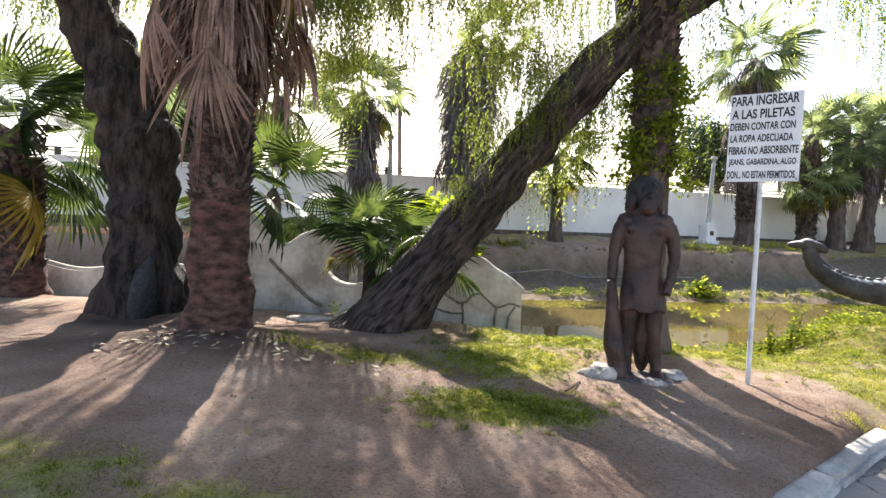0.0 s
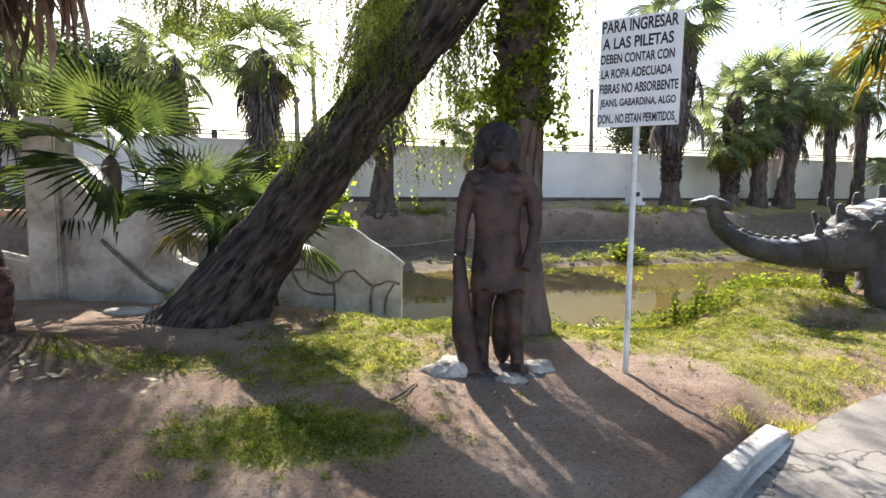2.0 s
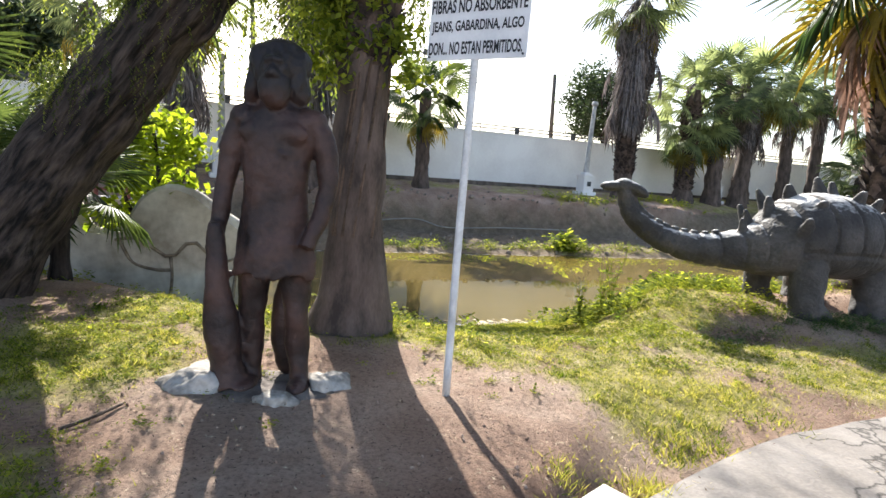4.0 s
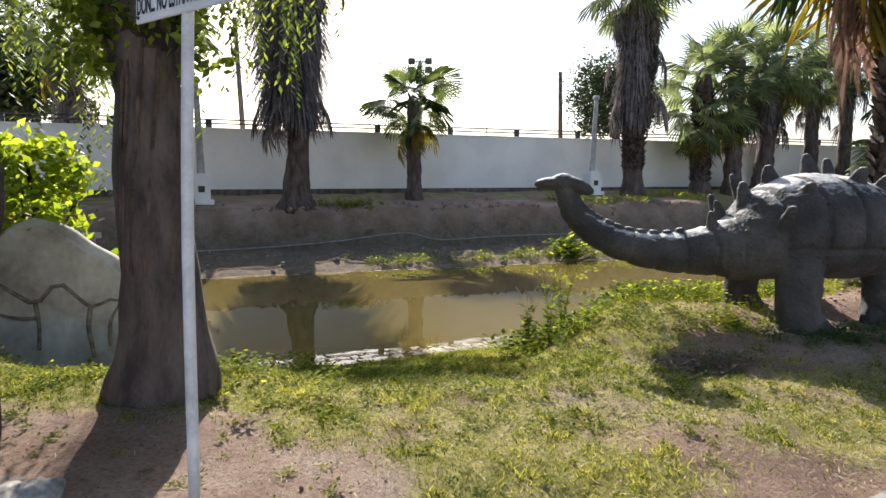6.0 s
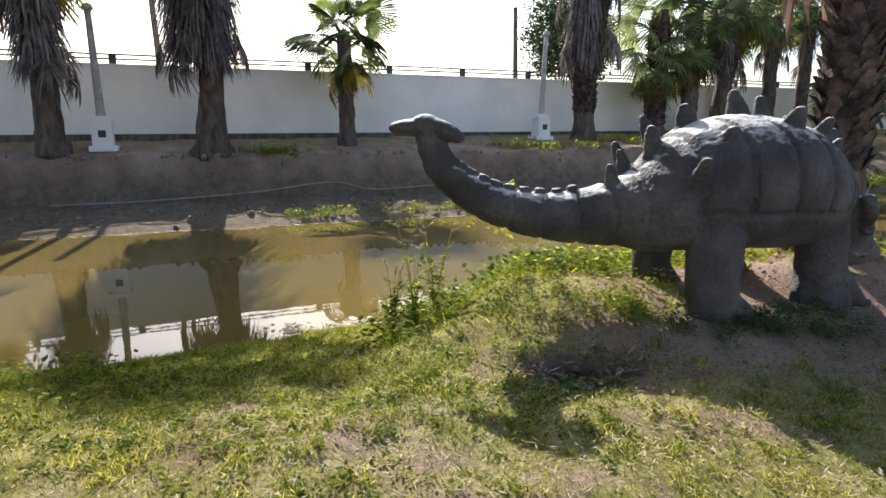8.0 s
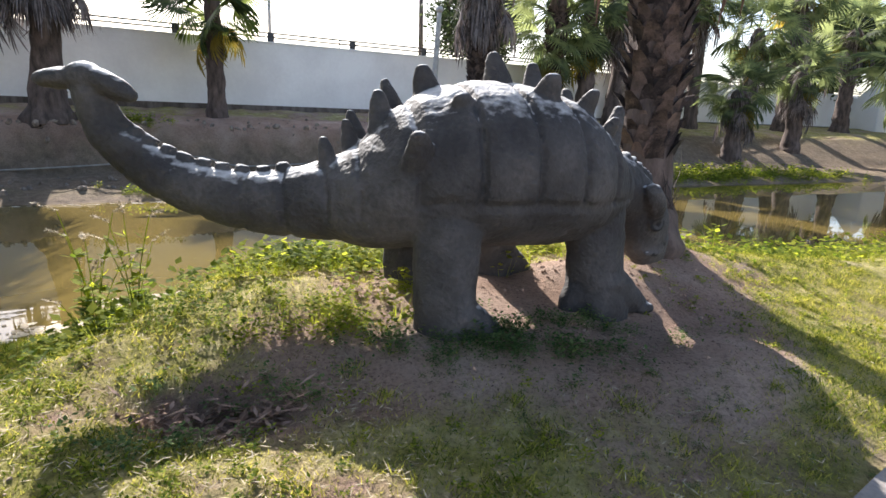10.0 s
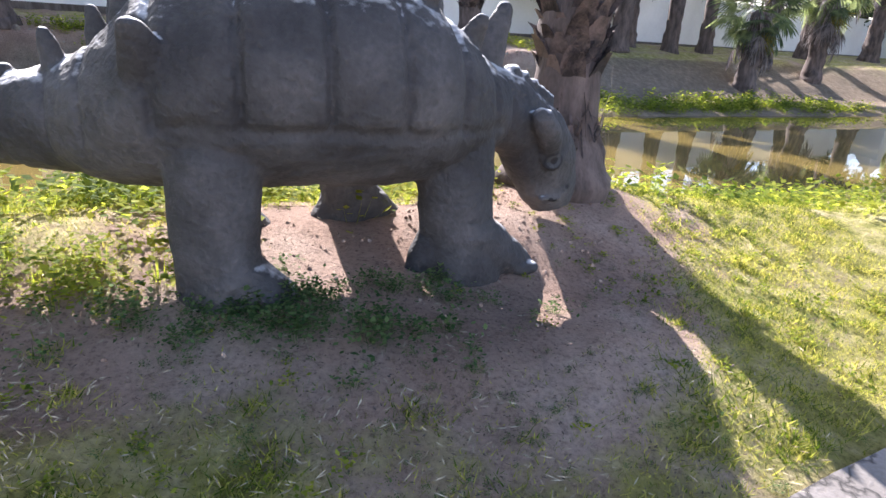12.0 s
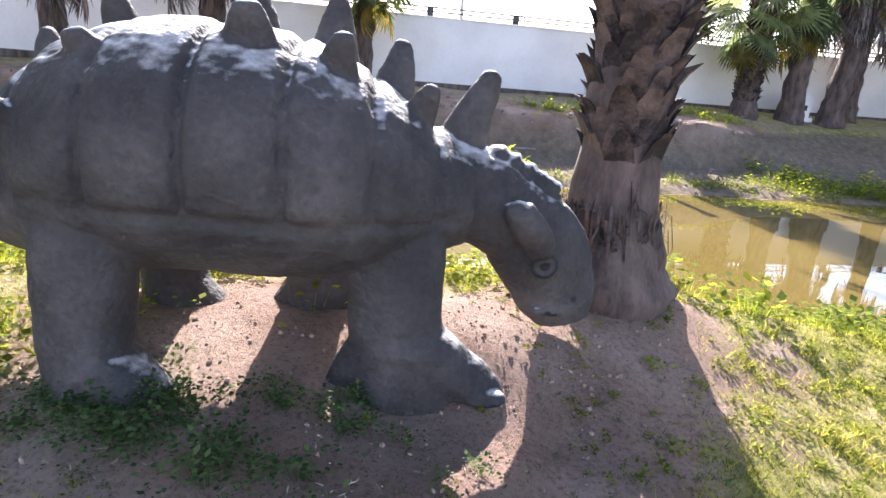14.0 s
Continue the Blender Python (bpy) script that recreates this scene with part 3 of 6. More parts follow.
# ---- kerb ----
def build_kerb():
    d = Vector((0.690, 0.724, 0)).normalized()
    ang = math.atan2(d.y, d.x)
    end = Vector((3.62, 4.86, 0))
    kerb = thing("kerb", Matrix(), "chipped white-painted concrete kerb edging the path", "kerb", kind="structure")
    at = 0.0
    for i in range(7):
        ln = (1.55, 1.3, 1.4, 1.5, 1.35, 1.5, 1.4)[i]
        bm = bmesh.new()
        box(bm, (ln - 0.005, 0.22, 0.34), Matrix(), 0.04)
        bmesh.ops.subdivide_edges(bm, edges=bm.edges[:], cuts=3, use_grid_fill=True)
        for v in bm.verts:
            v.co += 0.02 * Vector([noise.noise(v.co * 6 + Vector((i * 5.0 + k * 9, 0, 0))) for k in range(3)])
            if i == 0 and v.co.x > ln / 2 - 0.12:
                v.co.z -= 0.04 * (v.co.x - ln / 2 + 0.12) / 0.12
        smooth_all(bm)
        c = end - d * (at + ln / 2)
        st = part("kerb_stone", bm, M_KERB, kerb)
        st.matrix_basis = Matrix.Translation((c.x, c.y, -0.30 - 0.005 * i)) @ Matrix.Rotation(ang, 4, "Z")
        at += ln


build_kerb()


# ---- statues ----
def sculpted(name, bm, mat, voxel, label, category, smooth_steps=4):
    """Joins overlapping masses into one cast skin."""
    ob = part(name, bm, mat)
    r = ob.modifiers.new("cast", "REMESH")
    r.mode, r.voxel_size, r.use_smooth_shade = "VOXEL", voxel, True
    lumps = bpy.data.textures.new("lumps", "CLOUDS")
    lumps.noise_scale, lumps.noise_depth = 0.11, 3
    if smooth_steps:
        s = ob.modifiers.new("soften", "SMOOTH")
        s.factor, s.iterations = 0.5, smooth_steps
    d = ob.modifiers.new("hand_modelled", "DISPLACE")
    d.texture, d.texture_coords, d.strength, d.mid_level = lumps, "GLOBAL", 0.022, 0.5
    return tagged(ob, label, category)


def dino_bend(x, y, z):
    """The beast curves away from the path and grows stouter from its hips towards its head."""
    s = x - 6.30
    if s <= 0:
        return Vector((6.33 + 1.03 * s, y - 0.04 - 0.09 * s, z - 0.03 * s))
    along, wide = s * (1 + 0.125 * s), (y - 9.02) * (1 + 0.15 * s)
    turn = math.atan(0.04 + 0.19 * along)
    return Vector((6.33 + along - 0.018 * along**2 - wide * math.sin(turn), 8.98 + 0.04 * along + 0.095 * along**2 + wide * math.cos(turn), 1.0 + (z - 1.0) * (1 + 0.165 * s)))


def build_dinosaur():
    bm = bmesh.new()
    # trunk: x, y, z middle, half width, half height
    body = [(6.30, 9.03, 0.68, 0.23, 0.22), (6.50, 9.01, 0.735, 0.35, 0.315), (6.72, 8.99, 0.845, 0.45, 0.405), (7.00, 8.98, 0.905, 0.50, 0.445),
            (7.25, 8.98, 0.915, 0.50, 0.435), (7.50, 9.00, 0.895, 0.48, 0.41), (7.70, 9.02, 0.855, 0.42, 0.345), (7.86, 9.03, 0.82, 0.31, 0.25), (8.00, 9.03, 0.80, 0.20, 0.17)]
    seams = (6.46, 6.72, 6.98, 7.24, 7.48, 7.70, 7.88)
    rings, sides = [], 72
    for x, y, z, w, h in resample(body, 110):
        g = max(math.exp(-((x - s) / 0.014) ** 2) for s in seams)
        ring = []
        for k in range(sides):
            a = 2 * math.pi * k / sides
            cy, cz = math.cos(a), math.sin(a)
            belly = math.exp(-((cz * h + z - 0.76) / 0.014) ** 2) * (0.05 if 6.7 < x < 7.95 else 0)
            bulge = 0.008 * max(0, cz + 0.25) ** 0.5
            f = 1.0 + bulge - (0.085 * g if cz > -0.3 else 0.02 * g) - belly
            f += 0.012 * noise.noise((x * 5, cy * 2, cz * 2))
            pw = 0.97
            ring.append(bm.verts.new((x, y + w * f * math.copysign(abs(cy) ** pw, cy), z + h * f * math.copysign(abs(cz) ** pw, cz))))
        rings.append(ring)
    for a, b in zip(rings, rings[1:]):
        for k in range(sides):
            bm.faces.new((a[k], a[(k + 1) % sides], b[(k + 1) % sides], b[k]))
    bm.faces.new(rings[0][::-1])
    bm.faces.new(rings[-1])
    tail = resample([(6.55, 9.05, 0.72, 0.30), (6.25, 9.06, 0.665, 0.235), (5.95, 9.08, 0.635, 0.19), (5.66, 9.10, 0.66, 0.165), (5.40, 9.11, 0.74, 0.145),
                     (5.18, 9.12, 0.87, 0.125), (5.05, 9.12, 1.00, 0.105), (4.99, 9.12, 1.14, 0.09), (4.97, 9.12, 1.24, 0.085)], 90)
    tube(bm, tail[:, :3], [r * (1 - 0.10 * max(0, math.cos(i * 0.70)) ** 10) for i, r in enumerate(tail[:, 3])], 28)
    # club at the tail's end
    blob(bm, (4.96, 9.12, 1.30), (0.115, 0.10, 0.085))
    blob(bm, (4.84, 9.12, 1.285), (0.16, 0.09, 0.062), turn=(0, -7, 0))
    blob(bm, (5.10, 9.10, 1.265), (0.16, 0.09, 0.068), turn=(0, 24, 0))
    # crest scutes along the tail
    for i in range(14):
        x, y, z, r = tail[18 + i * 5]
        nx, ny, nz, _ = tail[17 + i * 5]
        d = Vector((nx - x, ny - y, nz - z)).normalized()
        up = Vector((d.z, 0, -d.x)) if d.x < 0 else Vector((-d.z, 0, d.x))
        if up.z < 0:
            up = -up
        p = Vector((x, y, z)) + up * r * 0.97
        tube(bm, [p - d * 0.032, p + up * 0.016, p + d * 0.034 + up * 0.040], [0.042, 0.036, 0.010], 8)
    # neck and head
    neck = resample([(7.78, 9.02, 0.83, 0.235), (7.93, 9.025, 0.82, 0.185), (8.06, 9.03, 0.79, 0.165), (8.18, 9.03, 0.72, 0.155)], 22)
    tube(bm, neck[:, :3], neck[:, 3], 26)
    head = resample([(8.12, 9.03, 0.765, 0.135), (8.22, 9.03, 0.69, 0.162), (8.285, 9.03, 0.60, 0.168), (8.33, 9.03, 0.505, 0.15), (8.365, 9.02, 0.41, 0.128), (8.385, 9.01, 0.34, 0.09)], 30)
    tube(bm, head[:, :3], head[:, 3], 28, squash=0.92)
    # horn plates behind the eyes, the near one a curved ear-like ridge
    tube(bm, [(8.24, 8.88, 0.62), (8.205, 8.855, 0.69), (8.165, 8.838, 0.745), (8.13, 8.83, 0.79), (8.105, 8.83, 0.815)], [0.036, 0.05, 0.056, 0.046, 0.024], 14)
    tube(bm, [(8.31, 9.13, 0.66), (8.365, 9.18, 0.725), (8.395, 9.21, 0.79)], [0.06, 0.052, 0.028], 14)
    # brow, ringed eye, nostril rim, mouth line
    ring = [(8.238 + 0.036 * math.cos(a), 8.870 - 0.01 * math.cos(a), 0.600 + 0.036 * math.sin(a)) for a in np.linspace(0, 2 * math.pi, 16)]
    tube(bm, ring, [0.0145] * 16, 8)
    bmesh.ops.create_uvsphere(bm, u_segments=14, v_segments=8, radius=0.021, matrix=Matrix.Translation((8.238, 8.872, 0.600)))
    tube(bm, [(8.345, 8.925, 0.485), (8.375, 8.92, 0.47), (8.38, 8.92, 0.44)], [0.014, 0.018, 0.014], 8)
    tube(bm, [(8.24, 8.93, 0.40), (8.31, 8.912, 0.41), (8.38, 8.925, 0.43), (8.43, 8.98, 0.44)], [0.012, 0.016, 0.016, 0.012], 8)
    # saw-toothed crest on the neck, its teeth off-white
    teeth = []
    crest = np.concatenate([neck[13:22:2], head[5:6]])
    for i, (x, y, z, r) in enumerate(crest):
        n = crest[min(i + 1, len(crest) - 1)] - crest[max(i - 1, 0)]
        up = Vector((-n[2], 0, n[0])).normalized()
        p, fwd = Vector((x, y, z)), Vector((n[0], 0, n[2])).normalized()
        tip = p + up * (r + 0.042) + fwd * 0.015
        teeth.append((tip - Vector((0, 0.005, 0)), 0.034, OFF_WHITE))
        tube(bm, [p + up * r * 0.85 - fwd * 0.02, p + up * (r + 0.012), tip], [0.036, 0.030, 0.010], 10, squash=1.7)
    face = [((8.238, 8.865, 0.60), 0.058, BLACK), ((8.238, 8.860, 0.60), 0.042, GREY), ((8.238, 8.855, 0.60), 0.022, BLACK), ((8.365, 8.915, 0.462), 0.022, BLACK)]
    mouth = [((8.29 + 0.022 * i, 8.91 + 0.004 * i * i, 0.398 + 0.006 * i), 0.017, BLACK) for i in range(6)]
    painted_spots(M_DINO, [(dino_bend(*c), 1.27 * r, shade) for c, r, shade in face + mouth + teeth])
    # legs: stout columns that flare into splayed feet
    for x, y, foot, lean, r in ((6.89, 8.66, 0.03, -0.02, 0.158), (7.765, 8.84, 0.17, 0.02, 0.148), (6.87, 9.38, 0.05, -0.03, 0.16), (7.47, 9.42, 0.17, 0.02, 0.148)):
        leg = resample([(x, 9.0 + (y - 9.0) * 0.55, 0.86, r * 1.15), (x + lean * 0.5, 9.0 + (y - 9.0) * 0.92, 0.60, r * 1.05), (x + lean, y, foot + 0.26, r * 0.97), (x + lean + 0.015, y, foot + 0.12, r * 1.02), (x + lean + 0.03, y, foot + 0.02, r * 1.13), (x + lean + 0.03, y, foot - 0.12, r * 1.18)], 20)
        tube(bm, leg[:, :3], leg[:, 3], 26)
        toe = resample([(x + lean + 0.02, y - 0.01, foot + 0.14, r * 0.9), (x + lean + 0.13, y - 0.02, foot + 0.065, r * 0.78), (x + lean + 0.24, y - 0.03, foot + 0.0, r * 0.58), (x + lean + 0.32, y - 0.03, foot - 0.05, r * 0.36)], 12)
        tube(bm, toe[:, :3], toe[:, 3], 20, squash=1.15)
        tube(bm, [(x - 0.04, y, foot + 0.06), (x - 0.11, y - 0.01, foot - 0.01), (x - 0.16, y - 0.02, foot - 0.06)], [r * 0.7, r * 0.5, r * 0.25], 14)
        for k in (-1, 0, 1):
            blob(bm, (x + lean + 0.27 + 0.02 * (k == 0), y - 0.03 + 0.075 * k, foot - 0.02), (0.07, 0.036, 0.035), 2)
    # spikes: foot, tip, thickness
    for a, b, r in (((6.30, 8.98, 0.86), (6.27, 8.98, 1.06), 0.058), ((6.44, 9.12, 0.98), (6.40, 9.16, 1.15), 0.058), ((6.60, 9.00, 1.10), (6.575, 9.03, 1.32), 0.075),
                    ((6.50, 9.26, 0.98), (6.44, 9.36, 1.20), 0.068), ((6.72, 9.26, 1.18), (6.66, 9.36, 1.39), 0.068), ((6.87, 9.06, 1.26), (6.82, 9.06, 1.455), 0.085),
                    ((6.72, 8.60, 0.95), (6.69, 8.50, 1.11), 0.08), ((6.96, 8.76, 1.12), (6.915, 8.65, 1.29), 0.09), ((7.30, 9.12, 1.30), (7.27, 9.17, 1.525), 0.085),
                    ((7.56, 9.18, 1.24), (7.57, 9.24, 1.47), 0.08), ((7.36, 8.80, 1.18), (7.37, 8.70, 1.39), 0.09), ((7.76, 9.14, 1.12), (7.80, 9.21, 1.33), 0.072),
                    ((7.81, 8.92, 1.03), (7.86, 8.86, 1.18), 0.058), ((7.97, 9.05, 0.95), (8.08, 9.07, 1.235), 0.078), ((7.58, 8.83, 1.12), (7.61, 8.73, 1.315), 0.066)):
        a, b = Vector(a), Vector(b)
        tube(bm, [a - (b - a) * 0.45, a, a.lerp(b, 0.45), a.lerp(b, 0.8), a.lerp(b, 0.97), b], [r * 1.5, r * 1.12, r * 0.86, r * 0.6, r * 0.4, r * 0.2], 18, squash=0.72)
    for v in bm.verts:
        v.co = dino_bend(*v.co)
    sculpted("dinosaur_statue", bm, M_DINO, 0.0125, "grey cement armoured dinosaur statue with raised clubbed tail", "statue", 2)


def build_caveman():
    bm = bmesh.new()
    y = 5.66
    # cloth body: x, z, half width, half depth
    cloth = resample([(1.70, 0.66, 0.235, 0.20), (1.70, 0.72, 0.235, 0.195), (1.695, 0.90, 0.21, 0.165), (1.69, 1.10, 0.188, 0.14), (1.69, 1.30, 0.195, 0.14),
                      (1.695, 1.47, 0.225, 0.135), (1.695, 1.57, 0.215, 0.115), (1.69, 1.64, 0.12, 0.09), (1.685, 1.70, 0.08, 0.075)], 60)
    rings, sides = [], 40
    for x, z, w, d in cloth:
        ring = []
        for k in range(sides):
            a = 2 * math.pi * k / sides
            fold = 1 + (0.035 * math.sin(a * 7 + z * 3) + 0.02 * math.sin(a * 3 - z * 6)) * max(0, min(1, (1.25 - z) / 0.5))
            ring.append(bm.verts.new((x + w * fold * math.cos(a), y + d * fold * math.sin(a), z + (0.03 * math.sin(a * 5) if z < 0.68 else 0))))
        rings.append(ring)
    for a, b in zip(rings, rings[1:]):
        for k in range(sides):
            bm.faces.new((a[k], a[(k + 1) % sides], b[(k + 1) % sides], b[k]))
    bm.faces.new(rings[0][::-1])
    bm.faces.new(rings[-1])
    # hair and head as plain masses
    blob(bm, (1.685, y - 0.03, 1.83), (0.115, 0.125, 0.165))
    blob(bm, (1.68, y + 0.03, 1.86), (0.178, 0.16, 0.165))
    blob(bm, (1.555, y + 0.02, 1.76), (0.07, 0.10, 0.14))
    blob(bm, (1.80, y + 0.02, 1.75), (0.065, 0.10, 0.14))
    blob(bm, (1.69, y - 0.11, 1.725), (0.095, 0.07, 0.115))
    tube(bm, [(1.65, y - 0.165, 1.795), (1.69, y - 0.185, 1.80), (1.73, y - 0.165, 1.795)], [0.014, 0.017, 0.014], 8)
    blob(bm, (1.645, y - 0.135, 1.835), (0.03, 0.022, 0.03), 2)
    blob(bm, (1.737, y - 0.135, 1.835), (0.03, 0.022, 0.03), 2)
    tube(bm, [(1.64, y - 0.145, 1.875), (1.69, y - 0.165, 1.882), (1.74, y - 0.145, 1.875)], [0.018, 0.02, 0.018], 10)
    tube(bm, [(1.69, y - 0.14, 1.865), (1.692, y - 0.175, 1.805)], [0.016, 0.028], 10)
    for v in bm.verts:
        if v.co.z > 1.62 and v.co.y > y - 0.12:
            d = v.co - Vector((1.68, y, 1.80))
            v.co += d.normalized() * (0.028 * noise.noise(Vector((v.co.x * 22, v.co.y * 22, v.co.z * 7))))
    # arms and club
    for pts in ([(1.50, y, 1.56, 0.075), (1.435, y, 1.42, 0.072), (1.405, y - 0.01, 1.20, 0.058), (1.39, y - 0.05, 1.02, 0.052), (1.375, y - 0.09, 0.86, 0.044), (1.37, y - 0.10, 0.80, 0.05)],
                [(1.88, y, 1.56, 0.08), (1.955, y, 1.44, 0.075), (1.995, y - 0.01, 1.22, 0.06), (1.975, y - 0.05, 1.05, 0.055), (1.925, y - 0.10, 0.90, 0.046), (1.905, y - 0.12, 0.84, 0.05)]):
        p = resample(pts, 22)
        tube(bm, p[:, :3], p[:, 3], 16)
    p = resample([(1.375, y - 0.10, 0.96, 0.045), (1.39, y - 0.11, 0.75, 0.06), (1.41, y - 0.11, 0.50, 0.085), (1.435, y - 0.11, 0.28, 0.105), (1.465, y - 0.11, 0.12, 0.095), (1.49, y - 0.11, 0.00, 0.115)], 26)
    tube(bm, p[:, :3], p[:, 3], 16, 0.12)
    # legs and feet
    for pts, fx in (([(1.59, y, 0.75, 0.11), (1.575, y, 0.52, 0.088), (1.57, y, 0.38, 0.075), (1.57, y + 0.02, 0.25, 0.078), (1.58, y, 0.10, 0.058), (1.58, y, 0.0, 0.06)], 1.575),
                    ([(1.815, y, 0.75, 0.11), (1.835, y - 0.01, 0.52, 0.084), (1.845, y - 0.02, 0.38, 0.07), (1.85, y, 0.25, 0.075), (1.865, y - 0.02, 0.10, 0.058), (1.875, y - 0.02, 0.0, 0.06)], 1.885)):
        p = resample(pts, 22)
        tube(bm, p[:, :3], p[:, 3], 18)
        blob(bm, (fx, y - 0.10, 0.005), (0.065, 0.13, 0.05), 3)
    # shoulders, hide and chest relief
    blob(bm, (1.515, y, 1.56), (0.10, 0.09, 0.085))
    blob(bm, (1.875, y, 1.56), (0.10, 0.09, 0.085))
    blob(bm, (1.60, y - 0.098, 1.48), (0.11, 0.026, 0.06))
    blob(bm, (1.785, y - 0.105, 1.48), (0.11, 0.030, 0.065))
    blob(bm, (1.75, y - 0.115, 1.36), (0.035, 0.03, 0.03), 2)
    blob(bm, (1.76, y + 0.12, 0.33), (0.10, 0.08, 0.34))
    sculpted("stone_age_statue", bm, M_STATUE, 0.011, "brown cement statue of a standing figure in a hide tunic", "statue", 2)
    for c, s, nm, mat, lab in (((1.32, 5.56, -0.04), (0.22, 0.20, 0.15), "plinth_rock", M_ROCK, "low whitewashed rock at the statue's feet"),
                               ((1.72, 5.60, -0.07), (0.44, 0.30, 0.13), "plinth", M_POLE, "rough dark cement plinth under the brown statue"),
                               ((2.04, 5.66, -0.05), (0.13, 0.17, 0.12), "plinth_rock", M_ROCK, "small pale rock beside the plinth"),
                               ((1.79, 5.36, -0.03), (0.13, 0.07, 0.07), "plinth_rock", M_ROCK, "flat white chip lying on the plinth")):
        bm = blob(bmesh.new(), (0, 0, 0), s, 4)
        for v in bm.verts:
            v.co += v.co.normalized() * (0.09 * noise.noise(v.co * 6 + Vector(c)) + 0.03 * noise.noise(v.co * 17 + Vector(c)))
            v.co.z = min(v.co.z, s[2] * (0.55 if nm == "plinth" else 0.9))
        ob = tagged(part(nm, smooth_all(bm), mat), lab, "rock")
        ob.location = c


build_dinosaur()
build_caveman()


# ---- sign on its pole ----
def build_sign():
    ang = math.atan2(-0.338, 0.568)
    sign = thing("sign", Matrix.Translation((2.78, 5.66, ground_z(2.78, 5.66))), "white board with black hand lettering on a thin white pole", "sign")
    inv = sign.matrix_basis.inverted()
    bm = bmesh.new()
    p = resample([(2.775, 5.65, -0.1), (2.79, 5.69, 1.2), (2.825, 5.78, 2.55)], 10)
    tube(bm, p, [0.024] * 10, 14)
    part("pole", smooth_all(bm), M_METALPAINT, sign, "white painted steel pole").matrix_basis = inv
    board_m = Matrix.Translation((2.816, 5.742, 2.44)) @ Matrix.Rotation(ang, 4, "Z") @ Matrix.Rotation(radians(-3), 4, "X")
    bm = box(bmesh.new(), (0.65, 0.012, 0.885), Matrix(), 0.003)
    part("board", bm, M_BOARD, sign).matrix_basis = inv @ board_m
    for s in (-1, 1):
        bm = bmesh.new()
        bmesh.ops.create_cone(bm, cap_ends=True, segments=10, radius1=0.008, radius2=0.006, depth=0.01, matrix=Matrix.Rotation(radians(90), 4, "X"))
        part("bolt", bm, M_DARKMETAL, sign).matrix_basis = inv @ board_m @ Matrix.Translation((s * 0.305, -0.010, -0.42))
    lines = (("PARA INGRESAR", 0.60, 0.100), ("A LAS PILETAS", 0.56, 0.095), ("DEBEN CONTAR CON", 0.58, 0.078), ("LA ROPA ADECUADA", 0.56, 0.076),
             ("FIBRAS NO ABSORBENTE", 0.62, 0.080), ("JEANS, GABARDINA, ALGO", 0.60, 0.080), ("DON... NO ESTAN PERMITIDOS.", 0.61, 0.075))
    z = 0.425
    for i, (text, width, height) in enumerate(lines):
        cu = bpy.data.curves.new("lettering", "FONT")
        cu.body, cu.align_x, cu.offset, cu.extrude = text, "LEFT", 0.028, 0.0
        tmp = new("lettering", cu)
        bpy.context.view_layer.update()
        me = bpy.data.meshes.new_from_object(tmp.evaluated_get(bpy.context.evaluated_depsgraph_get()))
        bpy.data.objects.remove(tmp)
        co = np.array([v.co for v in me.vertices])
        lo, hi = co.min(0), co.max(0)
        me.transform(Matrix.Diagonal((width / (hi[0] - lo[0]), height / (hi[1] - lo[1]), 1, 1)) @ Matrix.Translation((-lo[0], -lo[1], 0)))
        me.materials.clear()
        me.materials.append(M_INK)
        z -= height
        ob = part("lettering", me, M_INK, sign, "black hand-painted capital letters")
        ob.matrix_basis = inv @ board_m @ Matrix.Translation((-0.312 + 0.008 * (i % 2), -0.0085, z)) @ Matrix.Rotation(radians(90), 4, "X")
        z -= 0.038 if i < 2 else 0.044


build_sign()


# ---- whitewashed garden wall with the round opening ----
def slab_from(outline, thick, hole=None, front=0.0):
    """A wall cut from an outline in x and z, with an opening through it."""
    bm = bmesh.new()

    def loop(pts):
        vs = [bm.verts.new((x, 0, z)) for x, z in pts]
        return [bm.edges.new((vs[i], vs[(i + 1) % len(vs)])) for i in range(len(vs))]

    edges = loop(outline)
    if hole:
        edges += loop(hole)
    got = bmesh.ops.triangle_fill(bm, edges=edges, use_beauty=True, use_dissolve=False)
    faces = [g for g in got["geom"] if isinstance(g, bmesh.types.BMFace)]
    ex = bmesh.ops.extrude_face_region(bm, geom=faces)
    bmesh.ops.translate(bm, verts=[g for g in ex["geom"] if isinstance(g, bmesh.types.BMVert)], vec=(0, thick, 0))
    bmesh.ops.recalc_face_normals(bm, faces=bm.faces[:])
    return bm


